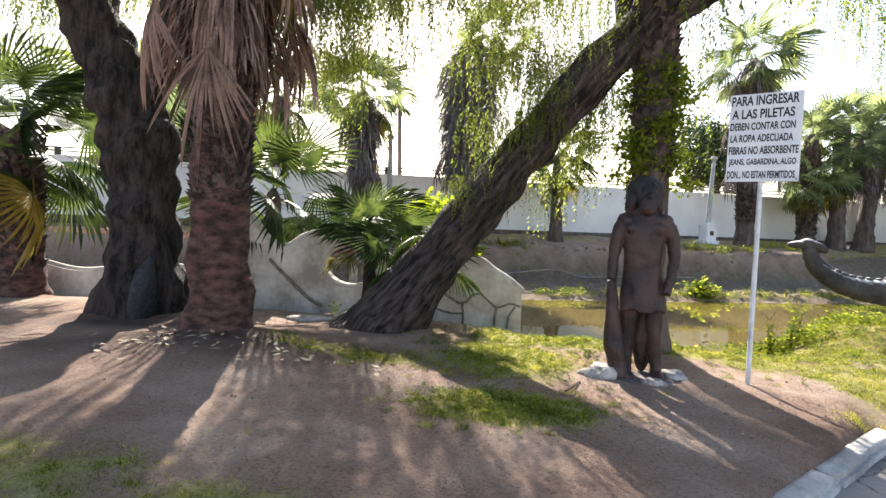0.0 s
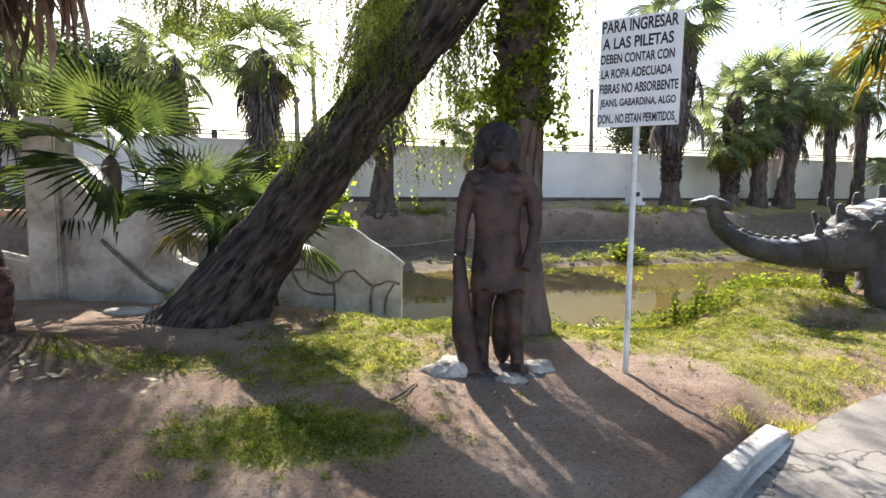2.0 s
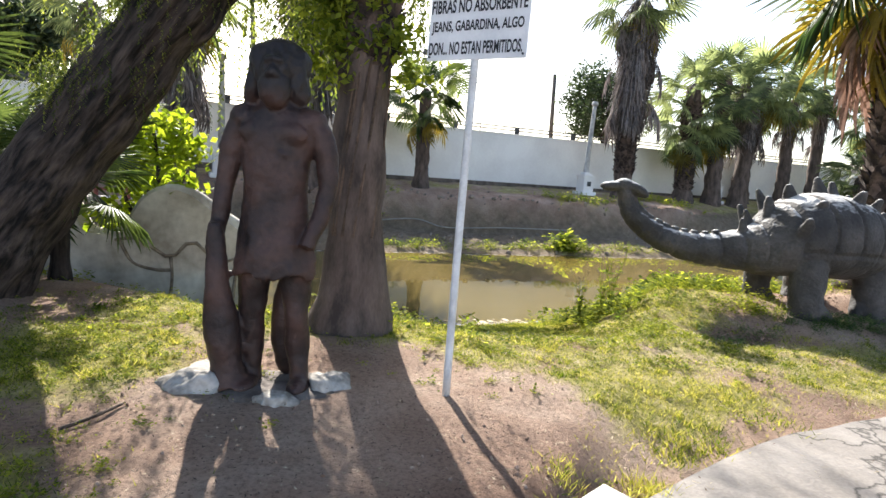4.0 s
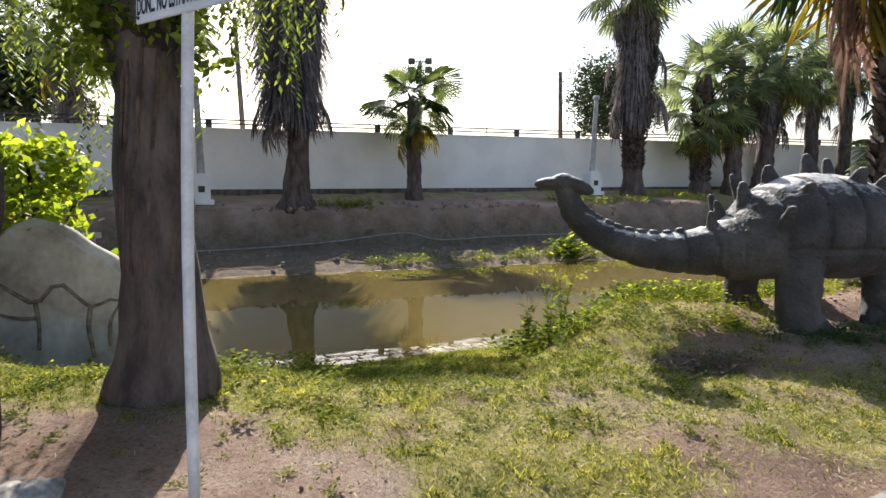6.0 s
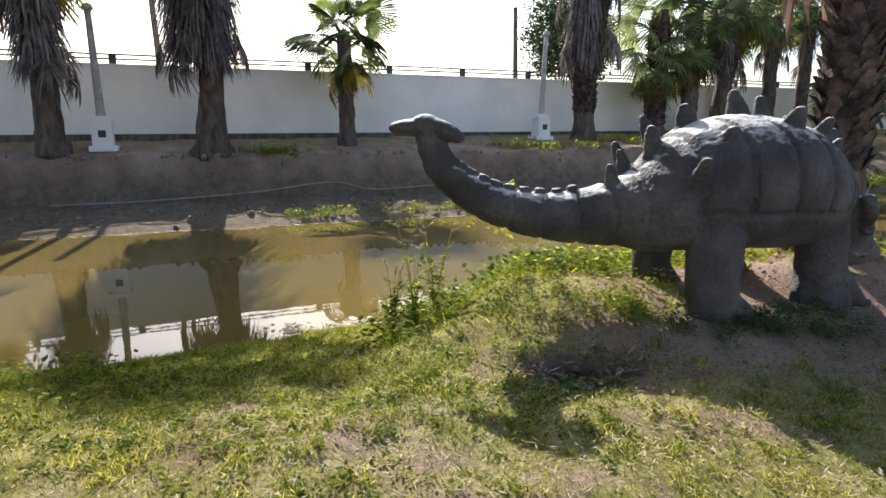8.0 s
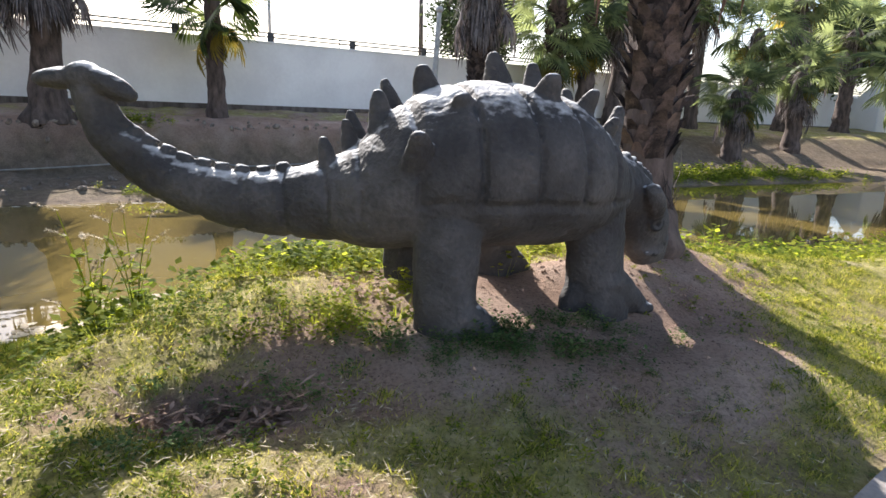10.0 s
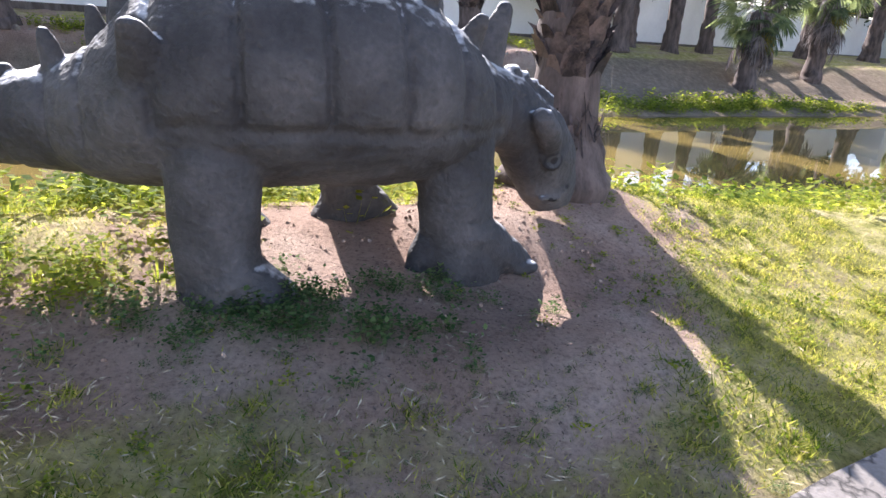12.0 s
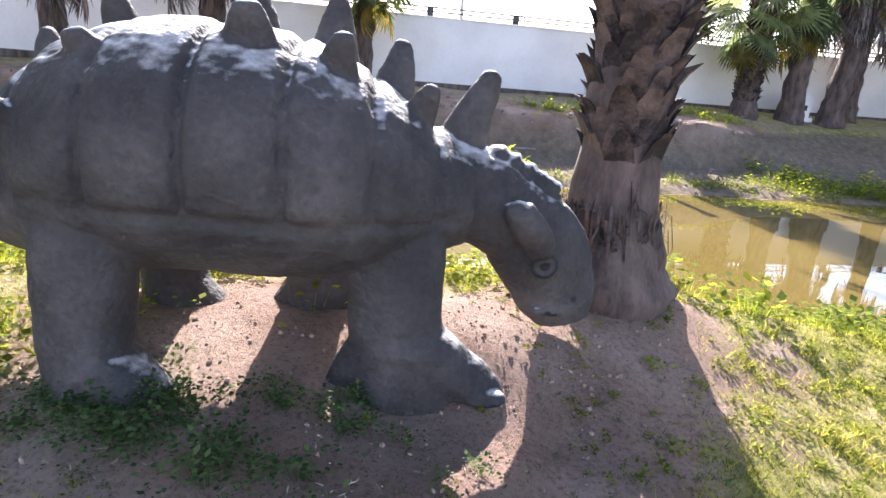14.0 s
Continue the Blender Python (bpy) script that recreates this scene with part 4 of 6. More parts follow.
def build_garden_wall():
    top = resample([(-4.30, 1.70), (-4.05, 1.45), (-3.75, 1.08), (-3.40, 0.95), (-3.10, 1.13), (-2.75, 1.23), (-2.35, 1.22), (-1.95, 1.12), (-1.60, 0.78), (-1.40, 0.42), (-1.15, 0.36), (-0.92, 0.44),
                    (-0.68, 0.80), (-0.42, 0.93), (-0.15, 0.88), (0.12, 0.70), (0.36, 0.55), (0.60, 0.38)], 70)
    outline = [(0.60, -0.75), (-4.30, -0.6)] + [tuple(p) for p in top]
    hole = [(-2.26 + 0.46 * math.cos(a), 0.68 + 0.33 * math.sin(a)) for a in np.linspace(0, 2 * math.pi, 40, endpoint=False)]
    wall = thing("garden_wall", Matrix.Translation((0, 9.1, 0)), "weathered whitewashed wall with a round opening and sloping top", "wall", kind="structure")
    part("wall_slab", slab_from(outline, 0.26, hole), M_OLDWHITE, wall)
    bm = bmesh.new()
    tube(bm, [(x, 0.13, z - 0.03) for x, z in top], [0.09] * len(top), 10, 0.15)
    part("rounded_coping", smooth_all(bm), M_OLDWHITE, wall)
    bm = bmesh.new()
    ring = [(-2.26 + 0.48 * math.cos(a), 0.02, 0.68 + 0.35 * math.sin(a)) for a in np.linspace(radians(130), radians(350), 40)]
    tube(bm, ring, [0.04] * 40, 10, 0.1)
    part("opening_rim", smooth_all(bm), M_OLDWHITE, wall)
    bm = box(bmesh.new(), (0.46, 0.46, 3.0), Matrix.Translation((-4.42, 0.1, 0.93)), 0.03)
    part("pillar", bm, M_OLDWHITE, wall, "square whitewashed end pillar")
    # ridges that mark out stones on the low end
    for pts in ([(-1.0, 0.30), (-0.75, 0.34), (-0.55, 0.22), (-0.35, 0.14), (-0.12, 0.34), (0.08, 0.20), (0.22, 0.10), (0.42, 0.18), (0.58, 0.14)],
                [(-0.36, 0.14), (-0.34, -0.1), (-0.36, -0.35)], [(0.20, 0.10), (0.17, -0.12), (0.21, -0.42)], [(0.50, 0.14), (0.40, -0.05), (0.38, -0.3)],
                [(-0.95, 0.30), (-0.80, 0.05), (-0.55, -0.02), (-0.36, -0.02)]):
        q = resample(pts, 16)
        bm = bmesh.new()
        tube(bm, [(x, -0.012, z + 0.012 * noise.noise((x * 9, z * 9, 0))) for x, z in q], [0.019] * 16, 8, 0.5)
        part("stone_outline", smooth_all(bm), M_CRACK, wall, "brown ridge outlining mock stones")
    bm = bmesh.new()
    tube(bm, resample([(-3.65, -0.03, 0.72), (-3.3, -0.08, 0.42), (-2.95, -0.10, 0.12), (-2.7, -0.10, -0.02)], 14), [0.03] * 14, 8)
    part("drain_pipe", smooth_all(bm), M_CRACK, wall, "slanting brown pipe fixed on the wall")
    # low scalloped parapet
    x = np.linspace(-10.5, -4.7, 60)
    top = [(v, 0.44 + 0.10 * math.cos((v + 8.6) * 2.3)) for v in x]
    par = thing("parapet", Matrix.Translation((0, 9.25, 0)), "low whitewashed parapet with a wavy top", "wall", kind="structure")
    part("wall_slab", slab_from([(-4.7, -0.5), (-10.5, -0.5)] + top[::1], 0.24), M_OLDWHITE, par)
    bm = bmesh.new()
    tube(bm, [(a, 0.12, b) for a, b in top], [0.06] * len(top), 8, 0.1)
    part("rounded_coping", smooth_all(bm), M_OLDWHITE, par)
    # pale ledge and the red-railed deck seen through the opening
    bm = box(bmesh.new(), (6.5, 0.5, 0.14), Matrix.Translation((-8.6, 14.2, 0.86)), 0.03)
    tagged(part("ledge", bm, M_PINK), "pinkish plastered ledge beyond the parapet", "wall", kind="structure")
    deck = thing("footbridge", Matrix.Translation((-5.3, 15.6, 0)), "low footbridge with a faded red rail over the pond", "bridge")
    part("deck", box(bmesh.new(), (3.0, 0.7, 0.12), Matrix.Translation((0, 0, 0.25)), 0.01), M_STONE, deck)
    for z in (0.50, 0.72):
        part("rail", box(bmesh.new(), (3.0, 0.06, 0.06), Matrix.Translation((0, -0.3, z)), 0.01), M_RED, deck, "faded red steel rail")
    for i in range(5):
        part("rail_post", box(bmesh.new(), (0.07, 0.07, 0.5), Matrix.Translation((-1.4 + i * 0.7, -0.3, 0.5)), 0.01), M_RED, deck)
        part("leg", box(bmesh.new(), (0.16, 0.3, 2.4), Matrix.Translation((-1.4 + i * 0.7, 0, -1.0)), 0.01), M_STONE, deck)


build_garden_wall()


# ---- palms ----
def frond_mesh(name, mat, stem=0.8, size=0.8, segs=26, spread=118, droop=0.25, fold=0.10, seed=1, ragged=0.1, fused=0.47):
    """A fan leaf along +x: arched stem, pleated blade split into pointed segments."""
    rnd = random.Random(seed)
    v, f = [], []
    pts = resample([(0, 0, 0), (stem * 0.5, 0, 0.06 * stem), (stem, 0, 0)], 6)
    for x, y, z in pts:
        w = 0.016 - 0.008 * x / max(stem, 0.1)
        v += [(x, -w, z), (x, 0, z + w), (x, w, z)]
    for i in range(5):
        a = i * 3
        f += [(a, a + 3, a + 4, a + 1), (a + 1, a + 4, a + 5, a + 2)]
    da = 2 * radians(spread) / segs
    for i in range(segs):
        a = -radians(spread) + (i + 0.5) * da
        r = size * (1 - 0.28 * (abs(a) / radians(spread)) ** 1.5) * (1 + rnd.uniform(-ragged, ragged))
        inner = fused * r
        wdt = math.tan(da / 2) * inner * 1.02
        c, s = math.cos(a), math.sin(a)

        def at(rad, side, lift):
            drop = -droop * (rad / size) ** 2 * size * (0.6 + 0.4 * abs(s))
            return (stem + c * rad - s * side, s * rad + c * side, lift + drop)

        b = len(v)
        tipdrop = -rnd.uniform(0.1, 1.0) * droop * size * 0.35
        v += [at(0.02, 0, 0), at(inner, -wdt, fold * 0.5 * wdt * 2), at(inner, 0, -fold * 0.5 * wdt * 4), at(inner, wdt, fold * 0.5 * wdt * 2)]
        t = at(r, rnd.uniform(-0.25, 0.25) * wdt, tipdrop)
        m = at(0.8 * r, -wdt * 0.62, tipdrop * 0.3)
        m2 = at(0.8 * r, wdt * 0.62, tipdrop * 0.3)
        v += [t, m, m2]
        f += [(b, b + 1, b + 2), (b, b + 2, b + 3), (b + 1, b + 5, b + 2), (b + 2, b + 6, b + 3), (b + 5, b + 4, b + 2), (b + 2, b + 4, b + 6)]
    return mesh_of(name, v, f, mat)


GREEN = [frond_mesh("frond", M_FROND, 0.8, 0.98, 34, 128, 0.22 + 0.12 * i, seed=i, fused=0.36) for i in range(4)]
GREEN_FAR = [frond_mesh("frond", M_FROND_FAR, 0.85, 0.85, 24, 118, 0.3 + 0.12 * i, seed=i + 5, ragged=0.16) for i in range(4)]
GREEN_DARK = [frond_mesh("frond", M_FROND_DARK, 0.85, 0.98, 34, 128, 0.22 + 0.14 * i, seed=i + 9, fused=0.36) for i in range(4)]
YELLOW = [frond_mesh("frond", M_FROND_YELLOW, 0.8, 0.95, 28, 118, 0.55, seed=20 + i, ragged=0.2) for i in range(2)]
DEAD = [frond_mesh("dead_frond", M_DEAD, 0.7, 0.8, 18, 42, 0.3, fold=0.5, seed=30 + i, ragged=0.35) for i in range(3)]
GREYDEAD = [frond_mesh("dead_frond", M_GREYDEAD, 0.7, 0.8, 18, 48, 0.35, fold=0.5, seed=40 + i, ragged=0.35) for i in range(3)]


def skirt_mesh(top, bottom, r0, r1, count, mat, seed, strip=0.035):
    """A thatch of dead leaf strips hanging round the trunk, of uneven length."""
    rnd = random.Random(seed)
    v, f = [], []
    for _ in range(count):
        a = rnd.uniform(0, 2 * math.pi)
        z0 = bottom + (top - bottom) * rnd.uniform(0.18, 1.0)
        ln = rnd.uniform(0.5, 1.3) * max(1.0, r1)
        z1 = max(z0 - ln, bottom - rnd.uniform(0, 0.25) + 0.5 * abs(rnd.gauss(0, 0.5)) + 0.35 * math.sin(a * 3 + seed) ** 2)
        fr = (top - z0) / max(top - bottom, 0.1)
        ra = r0 * 0.6 + rnd.uniform(0, 0.15)
        rb = (r1 * (1 - 0.3 * fr)) * rnd.uniform(0.5, 1.12) * (0.88 + 0.2 * math.sin(a * 5 + seed * 2))
        w = strip * rnd.uniform(0.5, 1.3)
        a2 = a + rnd.uniform(-0.12, 0.12)
        tx, ty = -math.sin(a2), math.cos(a2)
        b = len(v)
        for q, rr, zz, ww in ((0, ra, z0, w), (1, (ra + rb * 1.25) / 2, (z0 * 0.55 + z1 * 0.45), w), (2, rb, z1, w * 0.25)):
            ang = a + (a2 - a) * q / 2
            x, y = math.cos(ang) * rr, math.sin(ang) * rr
            v += [(x - tx * ww / 2, y - ty * ww / 2, zz), (x + tx * ww / 2, y + ty * ww / 2, zz)]
        f += [(b, b + 1, b + 3, b + 2), (b + 2, b + 3, b + 5, b + 4)]
    return mesh_of("skirt", v, f, mat)


def boots_mesh(z0, z1, radius, mat, seed, size=0.10, step_z=0.075):
    """Cut leaf bases that ring the trunk."""
    rnd = random.Random(seed)
    v, f = [], []
    z, turn = z0, 0.0
    while z < z1:
        r = radius(z)
        n = max(7, int(2 * math.pi * r / (size * 1.25)))
        for k in range(n):
            a = turn + 2 * math.pi * (k + rnd.uniform(-0.2, 0.2)) / n
            s = size * rnd.uniform(0.7, 1.25)
            out = s * rnd.uniform(0.25, 0.95)
            c, d = math.cos(a), math.sin(a)
            zz = z + rnd.uniform(-0.3, 0.3) * step_z

            def at(rad, side, h):
                return (c * rad - d * side, d * rad + c * side, h)

            b = len(v)
            v += [at(r * 0.95, -s * 0.62, zz), at(r * 0.95, s * 0.62, zz), at(r + out * 0.5, -s * 0.45, zz + s * 0.8), at(r + out * 0.5, s * 0.45, zz + s * 0.8),
                  at(r + out, -s * 0.22, zz + s * 1.25), at(r + out, s * 0.22, zz + s * 1.25), at(r * 0.95, 0, zz + s * 0.9)]
            f += [(b, b + 1, b + 3, b + 2), (b + 2, b + 3, b + 5, b + 4), (b + 4, b + 5, b + 6), (b, b + 2, b + 6), (b + 2, b + 4, b + 6), (b + 1, b + 6, b + 3), (b + 3, b + 6, b + 5)]
        turn += 0.4
        z += step_z
    return mesh_of("bark_sheath", v, f, mat)


def palm(x, y, height, radius, label, group="", crown=24, leaf=1.0, skirt=None, boots=None, bark=M_GREYBARK, lean=(0, 0), flare=1.35, low=-55, high=80, yellow=2, dead=6,
         grey=True, seed=1, base=None, name="palm_tree", boot_size=0.10, span=0.35, leaves=None):
    """A fan palm. height: of the crown over the ground; skirt: (bottom, radius, strips); boots: (from, to)."""
    rnd = random.Random(seed)
    z = ground_z(x, y) if base is None else base
    p = thing(name, Matrix.Translation((x, y, z)), label, "palm tree", group)
    pts = resample([(0, 0, -0.15), (0, 0, 0.12), (lean[0] * 0.15, lean[1] * 0.15, height * 0.3), (lean[0] * 0.5, lean[1] * 0.5, height * 0.65), (lean[0], lean[1], height)], 40)
    rad = [radius * (1 + (flare - 1) * math.exp(-max(q[2], 0) / (0.9 * radius + 0.12)) - 0.12 * q[2] / height) * (1 + 0.025 * math.sin(q[2] * 23 + seed)) for q in pts]
    rad[-3:] = [rad[-3] * 0.9, rad[-2] * 0.65, rad[-1] * 0.25]
    bm = bmesh.new()
    tube(bm, pts, rad, 22, 0.22, seed * 3.3)
    part("trunk", smooth_all(bm), bark, p)
    dead_mats = GREYDEAD if grey else DEAD
    if boots:
        part("bark_sheath", boots_mesh(boots[0], boots[1], lambda h: radius * 0.98, M_BOOT, seed, boot_size), None, p, "rows of cut brown leaf bases")
    top = Vector((lean[0], lean[1], height))
    for i in range(crown):
        f = (i + 0.5) / crown
        el = radians(high + (low - high) * f**0.85 + rnd.uniform(-9, 9))
        az = i * 2.39996 + rnd.uniform(-0.3, 0.3)
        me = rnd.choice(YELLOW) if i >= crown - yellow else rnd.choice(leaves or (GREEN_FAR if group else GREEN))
        s = leaf * rnd.uniform(0.85, 1.15) * (0.75 + 0.25 * math.sin(math.pi * min(1, f * 1.4)))
        ob = part("frond", me, None, p)
        ob.matrix_basis = Matrix.Translation(top + Vector((0, 0, -span * f * leaf))) @ Matrix.Rotation(az, 4, "Z") @ Matrix.Rotation(-el, 4, "Y") @ Matrix.Rotation(rnd.uniform(-1.0, 1.0), 4, "X") @ Matrix.Diagonal((s, s, s, 1))
    if skirt:
        bottom, sr, count = skirt
        part("skirt", skirt_mesh(height - 0.1, bottom, radius, sr, count, M_GREYDEAD if grey else M_DEAD, seed, 0.035 if sr < 1 else 0.06), None, p, "thatch of hanging dead leaves")
        for i in range(dead):
            az, h = rnd.uniform(0, 6.28), rnd.uniform(bottom + 0.9 * leaf, max(height - 0.2, bottom + 1.0 * leaf))
            s = leaf * rnd.uniform(0.75, 1.1)
            ob = part("dead_frond", rnd.choice(dead_mats), None, p)
            ob.matrix_basis = Matrix.Translation((math.cos(az) * (radius * 0.5 + 0.25 * sr), math.sin(az) * (radius * 0.5 + 0.25 * sr), h)) @ Matrix.Rotation(az, 4, "Z") @ Matrix.Rotation(radians(rnd.uniform(58, 80)), 4, "Y") @ Matrix.Diagonal((s, s, s, 1))
    return p


def root_fibres(p, top, radius, count, seed):
    """Shaggy fibre round a palm's foot."""
    part("root_mat", skirt_mesh(top, 0.02, radius * 1.1, radius * 1.12, count, M_BOOT, seed, 0.016), None, p, "shaggy mat of brown root fibre")


FAR = "palms along the far bank"
palm(-2.80, 5.66, 5.4, 0.315, "thick-trunked fan palm with a straw-coloured skirt of dead leaves", crown=22, leaf=1.2, skirt=(2.55, 0.98, 1500), bark=M_PALMBARK, boots=(1.45, 2.8), boot_size=0.075, grey=False, flare=1.4, dead=10, seed=3, base=0.12)
palm(2.02, 6.95, 6.6, 0.215, "tall rough-barked palm standing behind the brown statue", crown=18, leaf=1.2, bark=M_GREYBARK, boots=(2.1, 5.6), flare=1.7, seed=5, base=-0.02, boot_size=0.13)
dino_palm = palm(9.08, 10.42, 4.9, 0.225, "booted fan palm with yellowing drooping leaves beside the dinosaur", crown=28, leaf=1.4, bark=M_GREYBARK, boots=(0.75, 4.7), skirt=(3.0, 0.5, 160), grey=False, flare=1.85, low=-72, yellow=9, dead=7, seed=8, boot_size=0.13)
root_fibres(dino_palm, 0.55, 0.29, 700, 5)
palm(-1.78, 8.45, 1.36, 0.10, "small fan palm growing against the whitewashed wall", crown=13, leaf=0.66, bark=M_BARK, flare=1.5, low=-8, yellow=1, seed=11, leaves=GREEN[:2] + GREEN_DARK[2:])
palm(-0.88, 7.85, 1.0, 0.08, "low fan palm half hidden behind the leaning trunk", crown=10, leaf=0.66, bark=M_BARK, flare=1.3, low=-25, high=55, yellow=0, seed=13, leaves=GREEN_DARK)
palm(-3.95, 9.9, 3.2, 0.16, "fan palm leaning over the whitewashed wall", crown=20, leaf=1.0, low=-60, yellow=1, seed=12, leaves=GREEN_DARK)
palm(-7.7, 8.5, 2.75, 0.30, "stout palm with broad green fans beside the parapet", crown=20, leaf=1.25, bark=M_PALMBARK, boots=(0.3, 2.7), low=-60, yellow=2, seed=14, leaves=GREEN_DARK)
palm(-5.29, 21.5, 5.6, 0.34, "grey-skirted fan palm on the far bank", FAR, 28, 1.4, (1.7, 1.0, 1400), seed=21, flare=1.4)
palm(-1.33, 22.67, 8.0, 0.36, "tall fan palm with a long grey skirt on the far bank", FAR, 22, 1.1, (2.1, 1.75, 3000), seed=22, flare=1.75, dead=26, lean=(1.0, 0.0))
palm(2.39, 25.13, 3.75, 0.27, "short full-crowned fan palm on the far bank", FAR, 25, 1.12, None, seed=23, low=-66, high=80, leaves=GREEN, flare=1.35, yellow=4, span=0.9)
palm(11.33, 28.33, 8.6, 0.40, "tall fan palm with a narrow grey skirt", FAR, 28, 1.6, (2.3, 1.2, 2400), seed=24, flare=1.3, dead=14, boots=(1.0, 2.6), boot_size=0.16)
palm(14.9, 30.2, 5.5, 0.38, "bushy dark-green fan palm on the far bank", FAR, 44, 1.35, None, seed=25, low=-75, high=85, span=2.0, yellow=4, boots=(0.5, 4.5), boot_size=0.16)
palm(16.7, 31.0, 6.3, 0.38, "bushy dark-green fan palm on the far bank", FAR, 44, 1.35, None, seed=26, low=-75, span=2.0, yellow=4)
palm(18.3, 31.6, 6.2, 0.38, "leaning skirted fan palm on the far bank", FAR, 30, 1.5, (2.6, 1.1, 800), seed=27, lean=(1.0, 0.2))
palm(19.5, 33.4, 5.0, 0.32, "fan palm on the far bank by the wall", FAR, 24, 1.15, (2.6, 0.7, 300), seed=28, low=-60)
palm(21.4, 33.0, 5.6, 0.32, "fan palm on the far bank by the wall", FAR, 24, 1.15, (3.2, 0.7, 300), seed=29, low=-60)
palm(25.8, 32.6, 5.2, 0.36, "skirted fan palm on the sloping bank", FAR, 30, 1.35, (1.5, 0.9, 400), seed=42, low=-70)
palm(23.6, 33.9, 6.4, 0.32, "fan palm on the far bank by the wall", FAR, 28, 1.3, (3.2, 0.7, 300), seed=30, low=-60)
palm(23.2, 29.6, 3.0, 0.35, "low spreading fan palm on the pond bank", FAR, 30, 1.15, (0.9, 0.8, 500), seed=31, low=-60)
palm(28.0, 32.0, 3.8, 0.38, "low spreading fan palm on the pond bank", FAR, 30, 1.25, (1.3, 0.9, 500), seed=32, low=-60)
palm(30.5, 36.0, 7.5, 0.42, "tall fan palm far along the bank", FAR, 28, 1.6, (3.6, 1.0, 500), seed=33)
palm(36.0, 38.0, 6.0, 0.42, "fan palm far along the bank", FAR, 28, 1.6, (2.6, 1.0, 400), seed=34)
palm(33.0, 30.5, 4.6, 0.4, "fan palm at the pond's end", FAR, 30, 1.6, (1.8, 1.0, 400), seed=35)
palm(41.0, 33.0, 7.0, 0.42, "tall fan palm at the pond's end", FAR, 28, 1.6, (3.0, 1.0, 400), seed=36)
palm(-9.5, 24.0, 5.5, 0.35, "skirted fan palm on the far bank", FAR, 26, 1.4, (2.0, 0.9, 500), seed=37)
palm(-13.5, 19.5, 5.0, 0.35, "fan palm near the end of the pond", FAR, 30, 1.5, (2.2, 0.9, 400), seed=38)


# ---- leafy trees ----
def clump_mesh(name, mat, strands, length, seed, leaf=0.085, spread=0.33):
    """Drooping twigs set with narrow leaflets."""
    rnd = random.Random(seed)
    v, f = [], []
    for _ in range(strands):
        px, py, pz = rnd.gauss(0, spread), rnd.gauss(0, spread), rnd.gauss(0, spread * 0.5)
        dx, dy = rnd.gauss(0, 0.25), rnd.gauss(0, 0.25)
        ln = length * rnd.uniform(0.5, 1.2)
        n = int(ln / 0.028)
        for i in range(n):
            t = i / n
            c = Vector((px + dx * (t - 0.5 * t * t), py + dy * (t - 0.5 * t * t), pz - ln * t * (0.55 + 0.45 * t)))
            a = rnd.uniform(0, 6.28)
            d = Vector((math.cos(a) * 0.75, math.sin(a) * 0.75, -0.65)) * leaf * rnd.uniform(0.7, 1.2)
            s = Vector((-math.sin(a), math.cos(a), 0.2)) * leaf * 0.16
            b = len(v)
            v += [c, c + d * 0.5 + s, c + d, c + d * 0.5 - s]
            f += [(b, b + 1, b + 2, b + 3)]
    return mesh_of(name, v, f, mat)


def puff_mesh(name, mat, count, size, seed, leaf=0.12):
    """A loose mass of single leaves."""
    rnd = random.Random(seed)
    v, f = [], []
    for _ in range(count):
        c = Vector((rnd.gauss(0, size), rnd.gauss(0, size), rnd.gauss(0, size * 0.8)))
        d = Vector((rnd.gauss(0, 1), rnd.gauss(0, 1), rnd.gauss(-0.2, 0.7))).normalized() * leaf * rnd.uniform(0.6, 1.3)
        s = d.cross(Vector((rnd.gauss(0, 1), rnd.gauss(0, 1), rnd.gauss(0, 1)))).normalized() * leaf * 0.3
        b = len(v)
        v += [c - d * 0.5, c + s, c + d * 0.6, c - s]
        f += [(b, b + 1, b + 2, b + 3)]
    return mesh_of(name, v, f, mat)


PEPPER = [clump_mesh("foliage", M_LEAF, 40, 0.85, 50 + i, leaf=0.075) for i in range(4)]
PEPPER_LONG = [clump_mesh("foliage", M_LEAF, 22, 1.4, 60 + i, leaf=0.075, spread=0.22) for i in range(3)]


